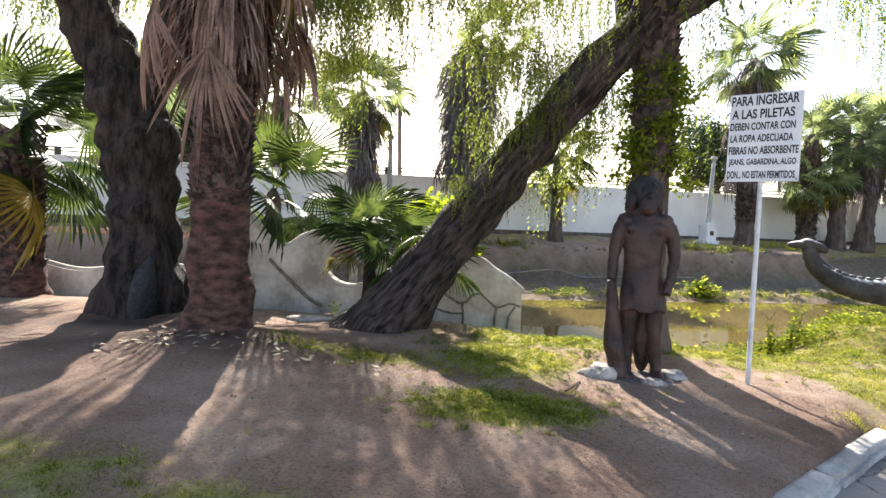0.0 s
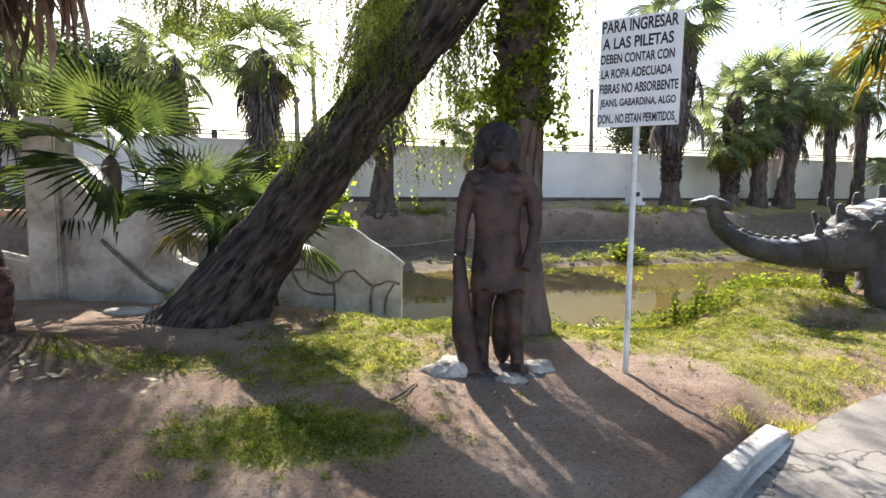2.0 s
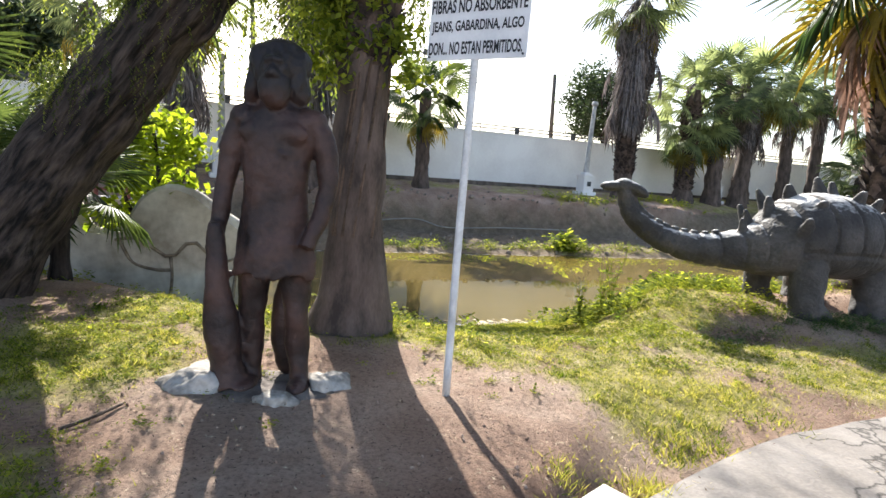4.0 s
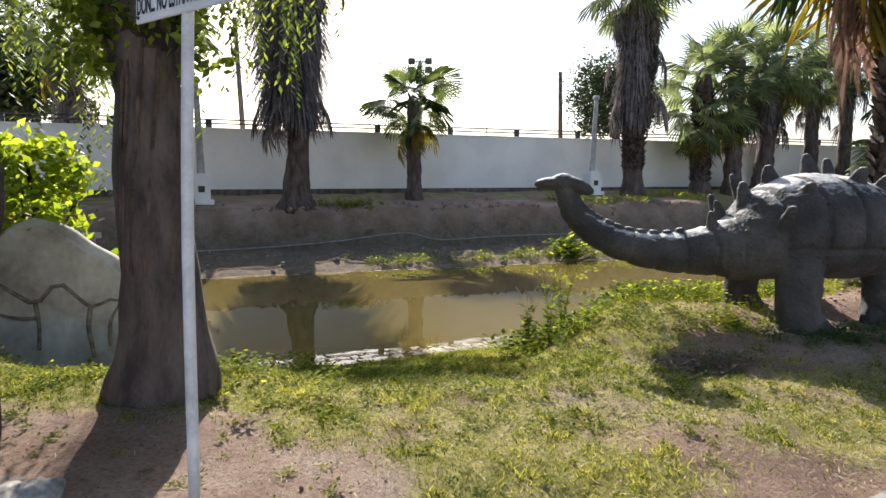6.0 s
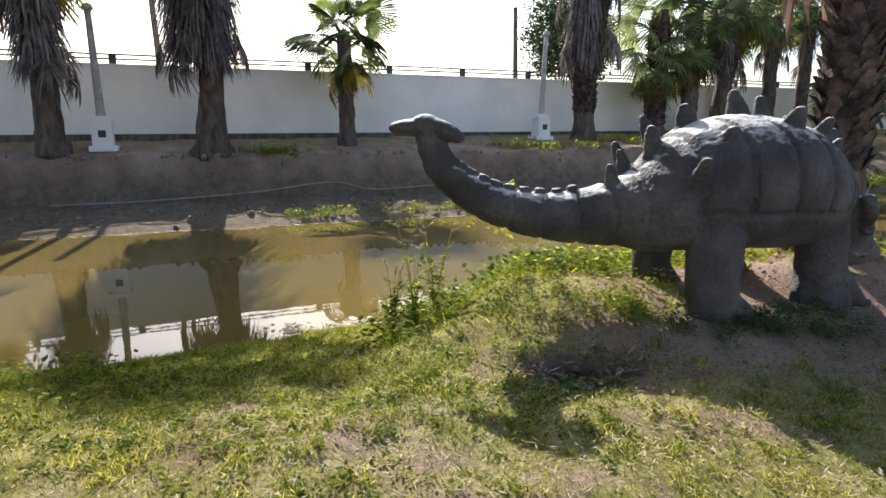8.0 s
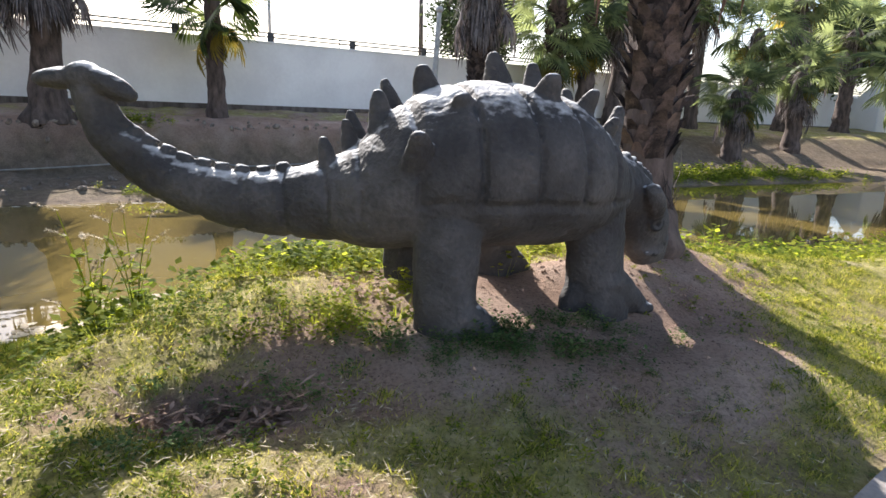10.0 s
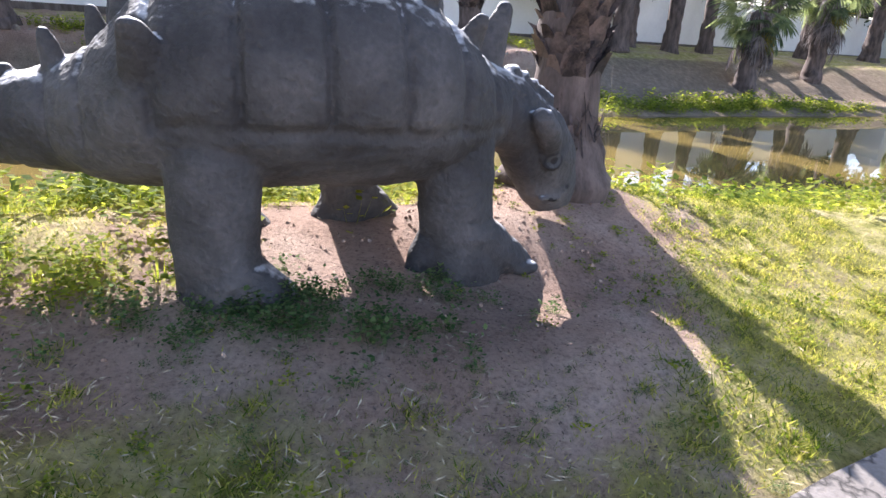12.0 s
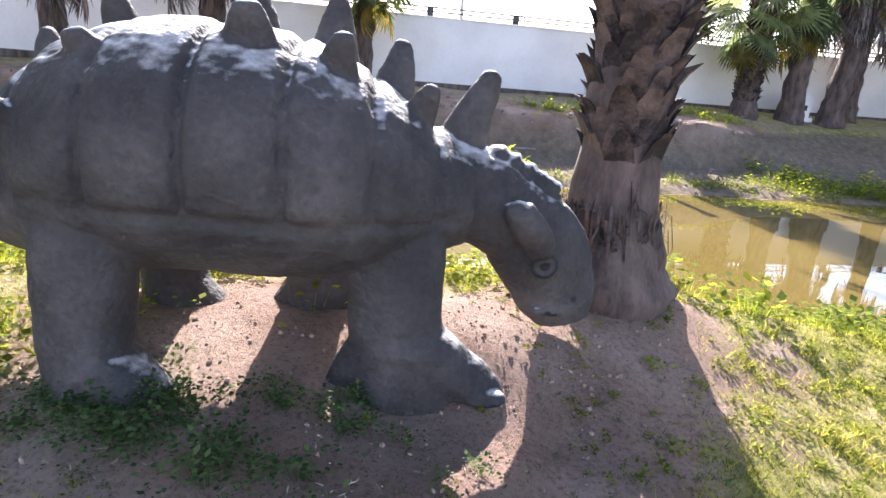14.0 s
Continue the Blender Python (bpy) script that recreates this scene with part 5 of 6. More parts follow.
def build_leaning_tree():
    t = thing("pepper_tree", Matrix(), "leaning dark-barked pepper tree with hanging feathery leaves", "tree")
    bm = bmesh.new()
    p = resample([(-1.42, 7.03, -0.25, 0.60), (-1.22, 7.03, 0.05, 0.50), (-0.95, 7.04, 0.45, 0.40), (-0.62, 7.05, 0.92, 0.345), (-0.20, 7.05, 1.50, 0.315), (0.38, 7.03, 2.25, 0.295), (0.98, 7.0, 3.0, 0.28),
                  (1.62, 6.95, 3.72, 0.26), (2.35, 6.9, 4.25, 0.22), (3.3, 6.8, 4.9, 0.16), (4.3, 6.6, 5.6, 0.10)], 110)
    tube(bm, p[:, :3], p[:, 3], 72, 0.16, 4.0)
    for v in bm.verts:
        across, along = v.co.x * 0.78 - v.co.z * 0.62, v.co.x * 0.62 + v.co.z * 0.78
        v.co += (0.06 * noise.noise(Vector((across * 11, v.co.y * 11, along * 1.1))) + 0.03 * noise.noise(Vector((across * 24, v.co.y * 24, along * 2.5)))) * Vector((0.6, -0.6, -0.4))
    part("trunk", smooth_all(bm), M_LEANBARK, t)
    for pts, rr in (([(1.7, 6.95, 3.8), (2.0, 6.4, 4.7), (2.3, 5.7, 5.3), (2.4, 5.0, 5.6)], (0.15, 0.11, 0.08, 0.04)),
                    # the long limb reaches back to the added shading canopy
                    ([(2.4, 6.9, 4.3), (3.1, 7.6, 4.9), (3.8, 8.4, 5.6)], (0.12, 0.09, 0.04)), ([(1.7, 6.95, 3.8), (1.5, 8.2, 5.6), (0.4, 9.8, 6.9), (-1.2, 11.2, 7.3), (-3.6, 11.6, 7.6)], (0.16, 0.13, 0.10, 0.07, 0.04)),
                    ([(2.0, 6.4, 4.7), (1.2, 5.6, 5.2), (0.2, 4.9, 5.5)], (0.09, 0.07, 0.03))):
        s = resample([(*a, b) for a, b in zip(pts, rr)], 18)
        bm = bmesh.new()
        tube(bm, s[:, :3], s[:, 3], 12, 0.2)
        part("limb", smooth_all(bm), M_BARK, t)
    rnd = random.Random(7)

    def hang(x, y, z, s=1.0, long=False):
        ob = part("foliage", rnd.choice(PEPPER_LONG if long else PEPPER), None, t)
        ob.matrix_basis = Matrix.Translation((x, y, z)) @ Matrix.Rotation(rnd.uniform(0, 6.28), 4, "Z") @ Matrix.Diagonal((s, s, s, 1))

    # sprays that hug the trunk
    for i in range(26):
        u = rnd.uniform(0.38, 0.70)
        q = p[int(u * 109)]
        hang(q[0] + rnd.gauss(0.0, 0.12), q[1] - 0.15 + rnd.gauss(0, 0.1), q[2] + 0.30, rnd.uniform(0.36, 0.52))
    # crown: sprays around the limbs' reach, hanging into view, and higher ones added for shade
    for cx, cy, cz, sx, sy, sz, n in ((-0.2, 8.2, 4.75, 0.7, 0.5, 0.35, 14), (0.4, 8.3, 4.1, 0.5, 0.4, 0.4, 9), (1.35, 8.0, 3.3, 0.16, 0.3, 0.3, 6), (2.6, 7.0, 5.3, 0.9, 0.6, 0.3, 14),
                                      (2.15, 7.7, 3.3, 0.10, 0.2, 0.3, 4), (0.8, 5.6, 5.9, 1.3, 0.8, 0.3, 12), (3.6, 7.2, 5.5, 0.8, 0.6, 0.3, 14), (-2.2, 8.0, 5.0, 0.9, 0.5, 0.3, 10), (4.6, 6.8, 5.9, 0.6, 0.6, 0.3, 8),
                                      # last four groups: canopy mostly above view, added to dapple the soil
                                      (-1.5, 5.6, 6.4, 1.3, 1.0, 0.3, 9), (-3.3, 10.3, 4.7, 0.6, 0.3, 0.3, 9), (-2.3, 8.2, 5.2, 0.6, 0.4, 0.3, 8), (-3.4, 8.8, 5.4, 0.5, 0.4, 0.3, 8), (-3.4, 11.4, 6.6, 1.2, 1.0, 0.4, 16), (-1.6, 11.5, 6.9, 1.5, 1.3, 0.35, 36), (-4.6, 11.6, 7.2, 1.4, 1.3, 0.35, 18), (1.2, 11.0, 6.9, 1.0, 1.2, 0.3, 14)):
        for _ in range(n):
            hang(rnd.gauss(cx, sx), rnd.gauss(cy, sy), rnd.gauss(cz, sz), rnd.uniform(0.7, 1.1), rnd.random() < 0.35)


def build_vine(x, y, base, low, high, reach):
    """Leafy creeper that clings to a trunk, thickest on its path side."""
    rnd = random.Random(41)
    t = thing("creeper", Matrix.Translation((x, y, base)), "bright green creeper clinging to the tall palm's trunk", "plant")
    for k in range(5):
        a = rnd.uniform(-2.8, -0.6)
        pts = [(math.cos(a + 0.25 * i) * 0.21, math.sin(a + 0.25 * i) * 0.21, (low * 0.4) + (high - low * 0.4) * i / 6) for i in range(7)]
        part("stem", tube(bmesh.new(), resample(pts, 16), [0.012] * 16, 6), M_TWIG, t)
    puffs = [puff_mesh("foliage", M_VINE, 90, 0.085, 420 + i, 0.07) for i in range(3)]
    for _ in range(34):
        a, h = rnd.uniform(-3.3, 0.3), rnd.uniform(low, high)
        r = 0.20 + abs(rnd.gauss(0, reach))
        part("foliage", rnd.choice(puffs), None, t).matrix_basis = Matrix.Translation((math.cos(a) * r, math.sin(a) * r, h)) @ Matrix.Rotation(rnd.uniform(0, 6.28), 4, "Z")


def build_dark_tree():
    t = thing("old_tree", Matrix(), "thick dark-barked tree with a hollow at its foot", "tree")
    bm = bmesh.new()
    p = resample([(-4.95, 7.55, -0.25, 0.80), (-4.95, 7.55, 0.15, 0.62), (-4.92, 7.55, 0.8, 0.50), (-4.95, 7.55, 1.6, 0.46), (-5.0, 7.55, 2.4, 0.50), (-5.25, 7.55, 3.1, 0.44), (-5.65, 7.55, 4.0, 0.40), (-6.1, 7.5, 5.2, 0.34), (-6.4, 7.4, 6.4, 0.25)], 70)
    tube(bm, p[:, :3], p[:, 3], 30, 0.38, 9.0)
    blob(bm, (-4.62, 7.45, 2.45), (0.26, 0.3, 0.34), 3)
    tube(bm, [(-4.9, 7.5, 2.9), (-4.6, 7.4, 3.6), (-4.35, 7.3, 4.6), (-4.2, 7.2, 5.6)], [0.25, 0.17, 0.14, 0.10], 14, 0.3)
    part("trunk", smooth_all(bm), M_BARK, t)
    # solid black form in place of the darkness inside the hollow
    bm = bmesh.new()
    q = resample([(-4.62, 7.02, -0.1, 0.12), (-4.60, 7.00, 0.25, 0.19), (-4.55, 7.03, 0.6, 0.13), (-4.5, 7.08, 0.85, 0.04)], 14)
    tube(bm, q[:, :3], q[:, 3], 14, 0.3)
    part("hollow", smooth_all(bm), M_INK, t, "black shape for the shade inside a bark hollow")
    rnd = random.Random(17)
    for _ in range(34):
        ob = part("foliage", rnd.choice(PEPPER), None, t)
        ob.matrix_basis = Matrix.Translation((rnd.gauss(-5.6, 1.3), rnd.gauss(7.4, 0.9), rnd.gauss(5.6, 0.5))) @ Matrix.Rotation(rnd.uniform(0, 6.28), 4, "Z")


def build_round_tree(x, y, height, r, label, seed, mat, leaf=0.22, n=46, per=230, name="tree"):
    rnd = random.Random(seed)
    z = ground_z(x, y)
    t = thing(name, Matrix.Translation((x, y, z)), label, "tree")
    bm = bmesh.new()
    s = resample([(0, 0, -0.2, r * 0.11), (0.05, 0, height * 0.3, r * 0.08), (0.1, 0, height * 0.6, r * 0.05), (0.0, 0, height * 0.85, r * 0.02)], 20)
    tube(bm, s[:, :3], s[:, 3], 12, 0.25)
    part("trunk", smooth_all(bm), M_BARK, t)
    for k in range(6):
        a = k * 1.05
        bm = bmesh.new()
        tube(bm, [(0.05, 0, height * 0.35), (math.cos(a) * r * 0.4, math.sin(a) * r * 0.4, height * 0.55), (math.cos(a) * r * 0.7, math.sin(a) * r * 0.7, height * 0.7)], [r * 0.05, r * 0.03, r * 0.01], 8, 0.2)
        part("limb", smooth_all(bm), M_BARK, t)
    puffs = [puff_mesh("foliage", mat, per, r * 0.17, seed + i, leaf) for i in range(3)]
    for _ in range(n):
        d = Vector((rnd.gauss(0, 1), rnd.gauss(0, 1), rnd.gauss(0, 1))).normalized() * r * rnd.uniform(0.45, 0.95)
        ob = part("foliage", rnd.choice(puffs), None, t)
        ob.matrix_basis = Matrix.Translation((d.x, d.y, height * 0.62 + d.z * height * 0.36 / r)) @ Matrix.Rotation(rnd.uniform(0, 6.28), 4, "Z")


build_leaning_tree()
build_vine(2.02, 6.95, -0.02, 2.0, 3.5, 0.10)
build_dark_tree()
build_round_tree(13.3, 38.5, 8.2, 2.6, "rounded grey-green tree behind the wall", 71, M_TREELEAF, 0.2, 60)
build_round_tree(-0.95, 9.9, 3.5, 0.8, "bright yellow-green broad-leaved shrub behind the leaning tree", 72, M_BRIGHTLEAF, 0.13, 34, 90, "shrub")
build_round_tree(40.0, 44.0, 9.0, 4.0, "dark leafy tree far along the wall", 73, M_TREELEAF, 0.3, 50)
build_round_tree(46.0, 36.0, 9.0, 4.5, "dark leafy tree at the pond's end", 74, M_TREELEAF, 0.3, 50)
build_round_tree(-16.0, 28.0, 8.0, 3.5, "leafy tree behind the wall", 75, M_TREELEAF, 0.3, 50)


# ---- lamp posts, poles, masts ----
def build_lamp_post(x, y, lean, label):
    t = thing("lamp_post", Matrix.Translation((x, y, ground_z(x, y) - 0.02)) @ Matrix.Rotation(0.39, 4, "Z"), label, "lamp post", "lamp posts on the far bank")
    for nm, w, h, z in (("plinth_step", 0.74, 0.16, 0.08), ("pedestal", 0.54, 0.66, 0.48), ("pedestal_cap", 0.62, 0.07, 0.845), ("column_foot", 0.36, 0.12, 0.94)):
        part(nm, box(bmesh.new(), (w, w, h), Matrix.Translation((0, 0, z)), 0.02), M_WHITE, t)
    part("plaque", box(bmesh.new(), (0.2, 0.02, 0.2), Matrix.Translation((0, -0.28, 0.5)), 0.004), M_DARKMETAL, t, "small dark square plate")
    q = resample([(0, 0, 0.95, 0.13), (0, 0, 1.3, 0.115), (lean * 0.5, 0, 2.6, 0.10), (lean, 0, 3.85, 0.085)], 16)
    bm = bmesh.new()
    tube(bm, q[:, :3], q[:, 3], 16)
    part("column", smooth_all(bm), M_GREYPOST, t, "plain grey tapered column")
    bm = bmesh.new()
    tube(bm, [(lean, 0, 3.85), (lean, 0, 3.92), (lean, 0, 3.96), (lean, 0, 4.05)], [0.09, 0.15, 0.15, 0.11], 16)
    part("capital", smooth_all(bm), M_GREYPOST, t)


build_lamp_post(-4.32, 22.35, -0.03, "white pedestal lamp post with a grey column, lamp missing")
build_lamp_post(9.58, 28.03, 0.12, "white pedestal lamp post with a slightly leaning grey column")
build_lamp_post(17.3, 31.9, 0.15, "white pedestal lamp post half hidden between palms")


def build_pole(x, y, top, r, label, lean=0.0):
    bm = bmesh.new()
    tube(bm, [(0, 0, 0), (lean * 0.5, 0, top * 0.5), (lean, 0, top)], [r, r * 0.85, r * 0.7], 12, 0.05)
    ob = tagged(part("utility_pole", smooth_all(bm), M_POLE), label, "pole")
    ob.location = (x, y, ground_z(x, y) - 0.1)


build_pole(-5.0, 28.5, 7.2, 0.13, "dark wooden utility pole behind the wall", -0.25)
build_pole(10.6, 41.0, 7.2, 0.17, "dark wooden utility pole behind the wall", -0.15)
build_pole(5.9, 41.0, 3.9, 0.04, "thin distant pole behind the wall")
build_pole(-13.0, 30.0, 6.0, 0.05, "thin distant pole behind the wall")


def build_floodlights():
    t = thing("floodlight_mast", Matrix.Translation((1.45, 46.3, 1.1)), "distant steel mast with six square floodlights", "floodlight")
    bm = bmesh.new()
    tube(bm, [(0, 0, 0), (0, 0, 9.0)], [0.14, 0.09], 10)
    part("mast", smooth_all(bm), M_GREYPOST, t)
    for z in (7.7, 8.3, 8.9):
        part("crossarm", box(bmesh.new(), (1.3, 0.08, 0.08), Matrix.Translation((0, 0, z)), 0.01), M_GREYPOST, t)
        for x in (-0.6, 0.6):
            part("floodlight", box(bmesh.new(), (0.5, 0.25, 0.42), Matrix.Translation((x, -0.15, z)) @ Matrix.Rotation(radians(-15), 4, "X"), 0.04), M_DARKMETAL, t, "dark square floodlight")


build_floodlights()

# hose along the foot of the far bank
pts = []
for x, v, lift in ((-4.6, 0.9, 0.14), (-2.5, 1.2, 0.12), (0.0, 1.45, 0.22), (2.2, 1.5, 0.38), (3.4, 1.4, 0.14), (5.5, 1.4, 0.25), (8.0, 1.25, 0.2)):
    y = 20.4 + 0.31 * x + v / 0.955
    pts.append((x, y, ground_z(x, y) + lift))
bm = bmesh.new()
tube(bm, resample(pts, 50), [0.021] * 50, 8)
tagged(part("hose", smooth_all(bm), M_HOSE), "pale hose lying along the foot of the far bank", "hose")

# white low building at the pond's far end
b = thing("pavilion", Matrix.Translation((43.5, 42.0, 0.9)), "small white building with pointed roof edges far off", "building")
part("wall", box(bmesh.new(), (6, 4, 2.2), Matrix.Translation((0, 0, 1.1)), 0.05), M_WHITE, b)
for i in range(4):
    bm = bmesh.new()
    bmesh.ops.create_cone(bm, cap_ends=True, segments=4, radius1=1.1, radius2=0.05, depth=1.3, matrix=Matrix.Translation((-2.2 + 1.5 * i, -0.8, 2.8)) @ Matrix.Rotation(radians(45), 4, "Z"))
    part("roof", bm, M_WHITE, b)


# ---- small plants and litter ----
def scatter(n, x0, x1, y0, y1, rng):
    return rng.uniform(x0, x1, n), rng.uniform(y0, y1, n)


def heights(xs, ys):
    return lie(xs, ys) + np.array([wobble(a, b) for a, b in zip(xs, ys)])


def build_turf():
    rng = np.random.default_rng(5)
    xs, ys, hs = [], [], []
    for n, box4, power, clumps in ((330000, (2.0, 11.5, 4.6, 13.0), 1.3, 1500), (200000, (-4.0, 2.4, 1.6, 11.0), 1.5, 900), (30000, (8.5, 15.0, 7.6, 15.0), 1.4, 160)):
        x, y = scatter(n, *box4, rng)
        cx, cy = scatter(clumps, *box4, rng)
        tall = rng.uniform(1.0, 1.9, clumps)
        pick = rng.integers(0, clumps, clumps * 70)
        sd = 0.045 * tall[pick] / 1.8
        x = np.concatenate([x, cx[pick] + rng.normal(0, 1, len(pick)) * sd])
        y = np.concatenate([y, cy[pick] + rng.normal(0, 1, len(pick)) * sd])
        size = np.concatenate([np.ones(n), tall[pick]])
        luck = np.concatenate([rng.uniform(0, 1, n), rng.uniform(0, 1, clumps)[pick]])
        g = grass_cover(x, y) * (1 + 0.9 * patches(x, y))
        keep = (luck < np.clip(g, 0, 1) ** power) & (y > edge_y(x) + 0.03) & (lie(x, y) > WATER_Z - 0.02)
        xs.append(x[keep])
        ys.append(y[keep])
        hs.append(size[keep])
    # tufts along the path's edge
    for tx, ty, n, sd, size in ((3.78, 4.92, 260, 0.07, 2.6), (4.25, 5.42, 420, 0.13, 2.4), (4.05, 5.25, 200, 0.08, 2.0), (3.35, 4.78, 260, 0.09, 1.8), (4.9, 5.75, 300, 0.14, 1.8), (6.6, 6.75, 200, 0.12, 1.6), (9.2, 7.95, 300, 0.2, 1.8)):
        xs.append(rng.normal(tx, sd, n))
        ys.append(rng.normal(ty, sd, n))
        hs.append(np.full(n, size))
    x, y, size = np.concatenate(xs), np.concatenate(ys), np.concatenate(hs)
    z = heights(x, y)
    n = len(x)
    near_water = step(y, shore_y(x) - 2.2, shore_y(x) - 0.3)
    h = rng.uniform(0.009, 0.032, n) * (1 + 0.8 * near_water) * size
    a, t = rng.uniform(0, 2 * np.pi, n), rng.uniform(0, 2 * np.pi, n)
    w = rng.uniform(0.0016, 0.0038, n) * np.sqrt(size)
    lean = h * rng.uniform(0.3, 1.6, n)
    v = np.empty((n, 3, 3))
    v[:, 0] = np.stack([x - np.cos(a) * w, y - np.sin(a) * w, z - 0.004], -1)
    v[:, 1] = np.stack([x + np.cos(a) * w, y + np.sin(a) * w, z - 0.004], -1)
    v[:, 2] = np.stack([x + np.cos(t) * lean, y + np.sin(t) * lean, z + h], -1)
    me = bpy.data.meshes.new("turf")
    me.vertices.add(3 * n)
    me.vertices.foreach_set("co", v.ravel())
    me.loops.add(3 * n)
    me.loops.foreach_set("vertex_index", np.arange(3 * n))
    me.polygons.add(n)
    me.polygons.foreach_set("loop_start", np.arange(0, 3 * n, 3))
    me.update()
    me.validate()
    me.materials.append(M_GRASS)
    tagged(new("turf", me), "short patchy green and dry grass over the lawn", "grass", kind="stuff")


def weed_mesh(seed, leaves=26, height=0.22, spread=0.16, leaf=0.055):
    rnd = random.Random(seed)
    v, f = [], []
    for _ in range(leaves):
        a, r = rnd.uniform(0, 6.28), abs(rnd.gauss(0, spread))
        c = Vector((math.cos(a) * r, math.sin(a) * r, rnd.uniform(0.1, 1.0) * height * (1 - 0.5 * r / (spread * 2))))
        b2 = rnd.uniform(0, 6.28)
        d = Vector((math.cos(b2), math.sin(b2), rnd.uniform(-0.2, 0.7))) * leaf * rnd.uniform(0.7, 1.4)
        s = Vector((-math.sin(b2), math.cos(b2), rnd.uniform(-0.3, 0.3))) * leaf * 0.42
        b = len(v)
        v += [c, c + d * 0.45 + s, c + d, c + d * 0.45 - s]
        f += [(b, b + 1, b + 2, b + 3)]
        b = len(v)
        v += [(c.x * 0.5 - 0.002, c.y * 0.5, -0.02), (c.x * 0.5 + 0.002, c.y * 0.5, -0.02), tuple(c)]
        f += [(b, b + 1, b + 2)]
    return v, f


def build_weeds(name, label, spots, seed, kinds=6, mat=M_WEED, **kw):
    """Many leafy weeds in one mat. spots: centre x, y, spread x, y, how many, size."""
    rnd = random.Random(seed)
    stock = [weed_mesh(seed * 10 + i, **kw) for i in range(kinds)]
    verts, faces = [], []
    for cx, cy, sx, sy, n, size in spots:
        for _ in range(n):
            x, y = rnd.gauss(cx, sx), rnd.gauss(cy, sy)
            z = ground_z(x, y)
            if z < WATER_Z - 0.03:
                continue
            s, a = size * rnd.uniform(0.6, 1.35), rnd.uniform(0, 6.28)
            v, f = rnd.choice(stock)
            b, c, d = len(verts), math.cos(a) * s, math.sin(a) * s
            verts += [(x + p[0] * c - p[1] * d, y + p[0] * d + p[1] * c, z + p[2] * s) for p in v]
            faces += [tuple(i + b for i in q) for q in f]
    tagged(new(name, mesh_of(name, verts, faces, mat)), label, "plants", kind="stuff")


build_turf()
build_weeds("bank_weeds", "bright leafy weeds on the pond bank and mound", ((7.0, 10.25, 0.4, 0.2, 50, 0.7), (7.9, 10.5, 0.4, 0.2, 50, 0.7), (5.6, 9.9, 0.5, 0.45, 90, 0.9), (6.3, 9.9, 0.5, 0.4, 70, 0.8), (6.0, 8.7, 0.45, 0.2, 60, 0.45), (4.9, 9.3, 0.2, 0.3, 30, 1.0), (6.4, 8.65, 0.15, 0.1, 10, 0.6),
            (10.6, 11.4, 1.3, 0.5, 90, 1.0), (2.3, 7.4, 0.4, 0.4, 22, 0.7), (1.5, 8.6, 0.8, 0.5, 40, 0.8), (5.4, 10.6, 0.6, 0.5, 70, 1.0), (12.6, 12.4, 1.0, 0.5, 50, 1.2), (8.54, 10.49, 0.2, 0.12, 10, 0.5), (-1.0, 8.3, 0.7, 0.25, 26, 0.7)), 3)
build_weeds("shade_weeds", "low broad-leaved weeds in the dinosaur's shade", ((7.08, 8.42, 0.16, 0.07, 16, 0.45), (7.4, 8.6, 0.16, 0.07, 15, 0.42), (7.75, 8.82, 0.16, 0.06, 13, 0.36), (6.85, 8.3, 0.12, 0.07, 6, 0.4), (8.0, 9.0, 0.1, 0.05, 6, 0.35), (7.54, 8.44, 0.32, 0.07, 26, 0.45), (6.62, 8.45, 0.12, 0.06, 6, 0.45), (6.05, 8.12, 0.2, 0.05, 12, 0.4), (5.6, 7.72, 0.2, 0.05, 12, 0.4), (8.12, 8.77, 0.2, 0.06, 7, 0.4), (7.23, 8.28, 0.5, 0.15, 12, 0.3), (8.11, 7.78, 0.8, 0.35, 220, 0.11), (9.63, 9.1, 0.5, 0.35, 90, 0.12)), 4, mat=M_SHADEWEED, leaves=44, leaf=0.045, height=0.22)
build_weeds("lawn_clumps", "small leafy clumps in the lawn", ((3.6, 7.3, 0.9, 0.7, 300, 0.24), (4.6, 7.8, 0.6, 0.8, 220, 0.26), (3.3, 9.0, 0.7, 0.8, 420, 0.28), (0.5, 6.8, 0.7, 0.5, 260, 0.24), (1.9, 8.9, 0.7, 0.7, 300, 0.3), (6.0, 7.4, 1.0, 0.5, 150, 0.22), (10.2, 9.6, 0.9, 0.8, 160, 0.26), (0.3, 5.9, 0.5, 0.5, 380, 0.2), (0.35, 4.3, 0.40, 0.22, 420, 0.2),
            (1.2, 7.6, 0.8, 0.5, 130, 0.32), (3.0, 8.6, 1.0, 0.7, 140, 0.34), (9.42, 9.45, 0.6, 0.4, 40, 0.2), (-1.1, 5.5, 0.6, 0.2, 60, 0.2)), 9, height=0.14, leaf=0.07)
build_weeds("shore_weeds", "ragged weeds along the water's edge", tuple((x, 20.4 + 0.31 * x - 1.05, 0.55, 0.18, 22, 0.95) for x in (1.8, 3.0, 4.6, 5.8, 7.0, 8.6, 10.2, 12.2, 13.5))
            + tuple((x, 20.4 + 0.31 * x - 0.9, 0.9, 0.35, 40, 1.2) for x in (15, 16.5, 18, 19.5, 21, 23, 25, 27)) + tuple((x, 20.4 + 0.31 * x - 0.1, 1.0, 0.6, 45, 1.6) for x in (16, 19, 22, 25)) + ((7.35, 21.6, 0.15, 0.15, 30, 2.2),), 6)
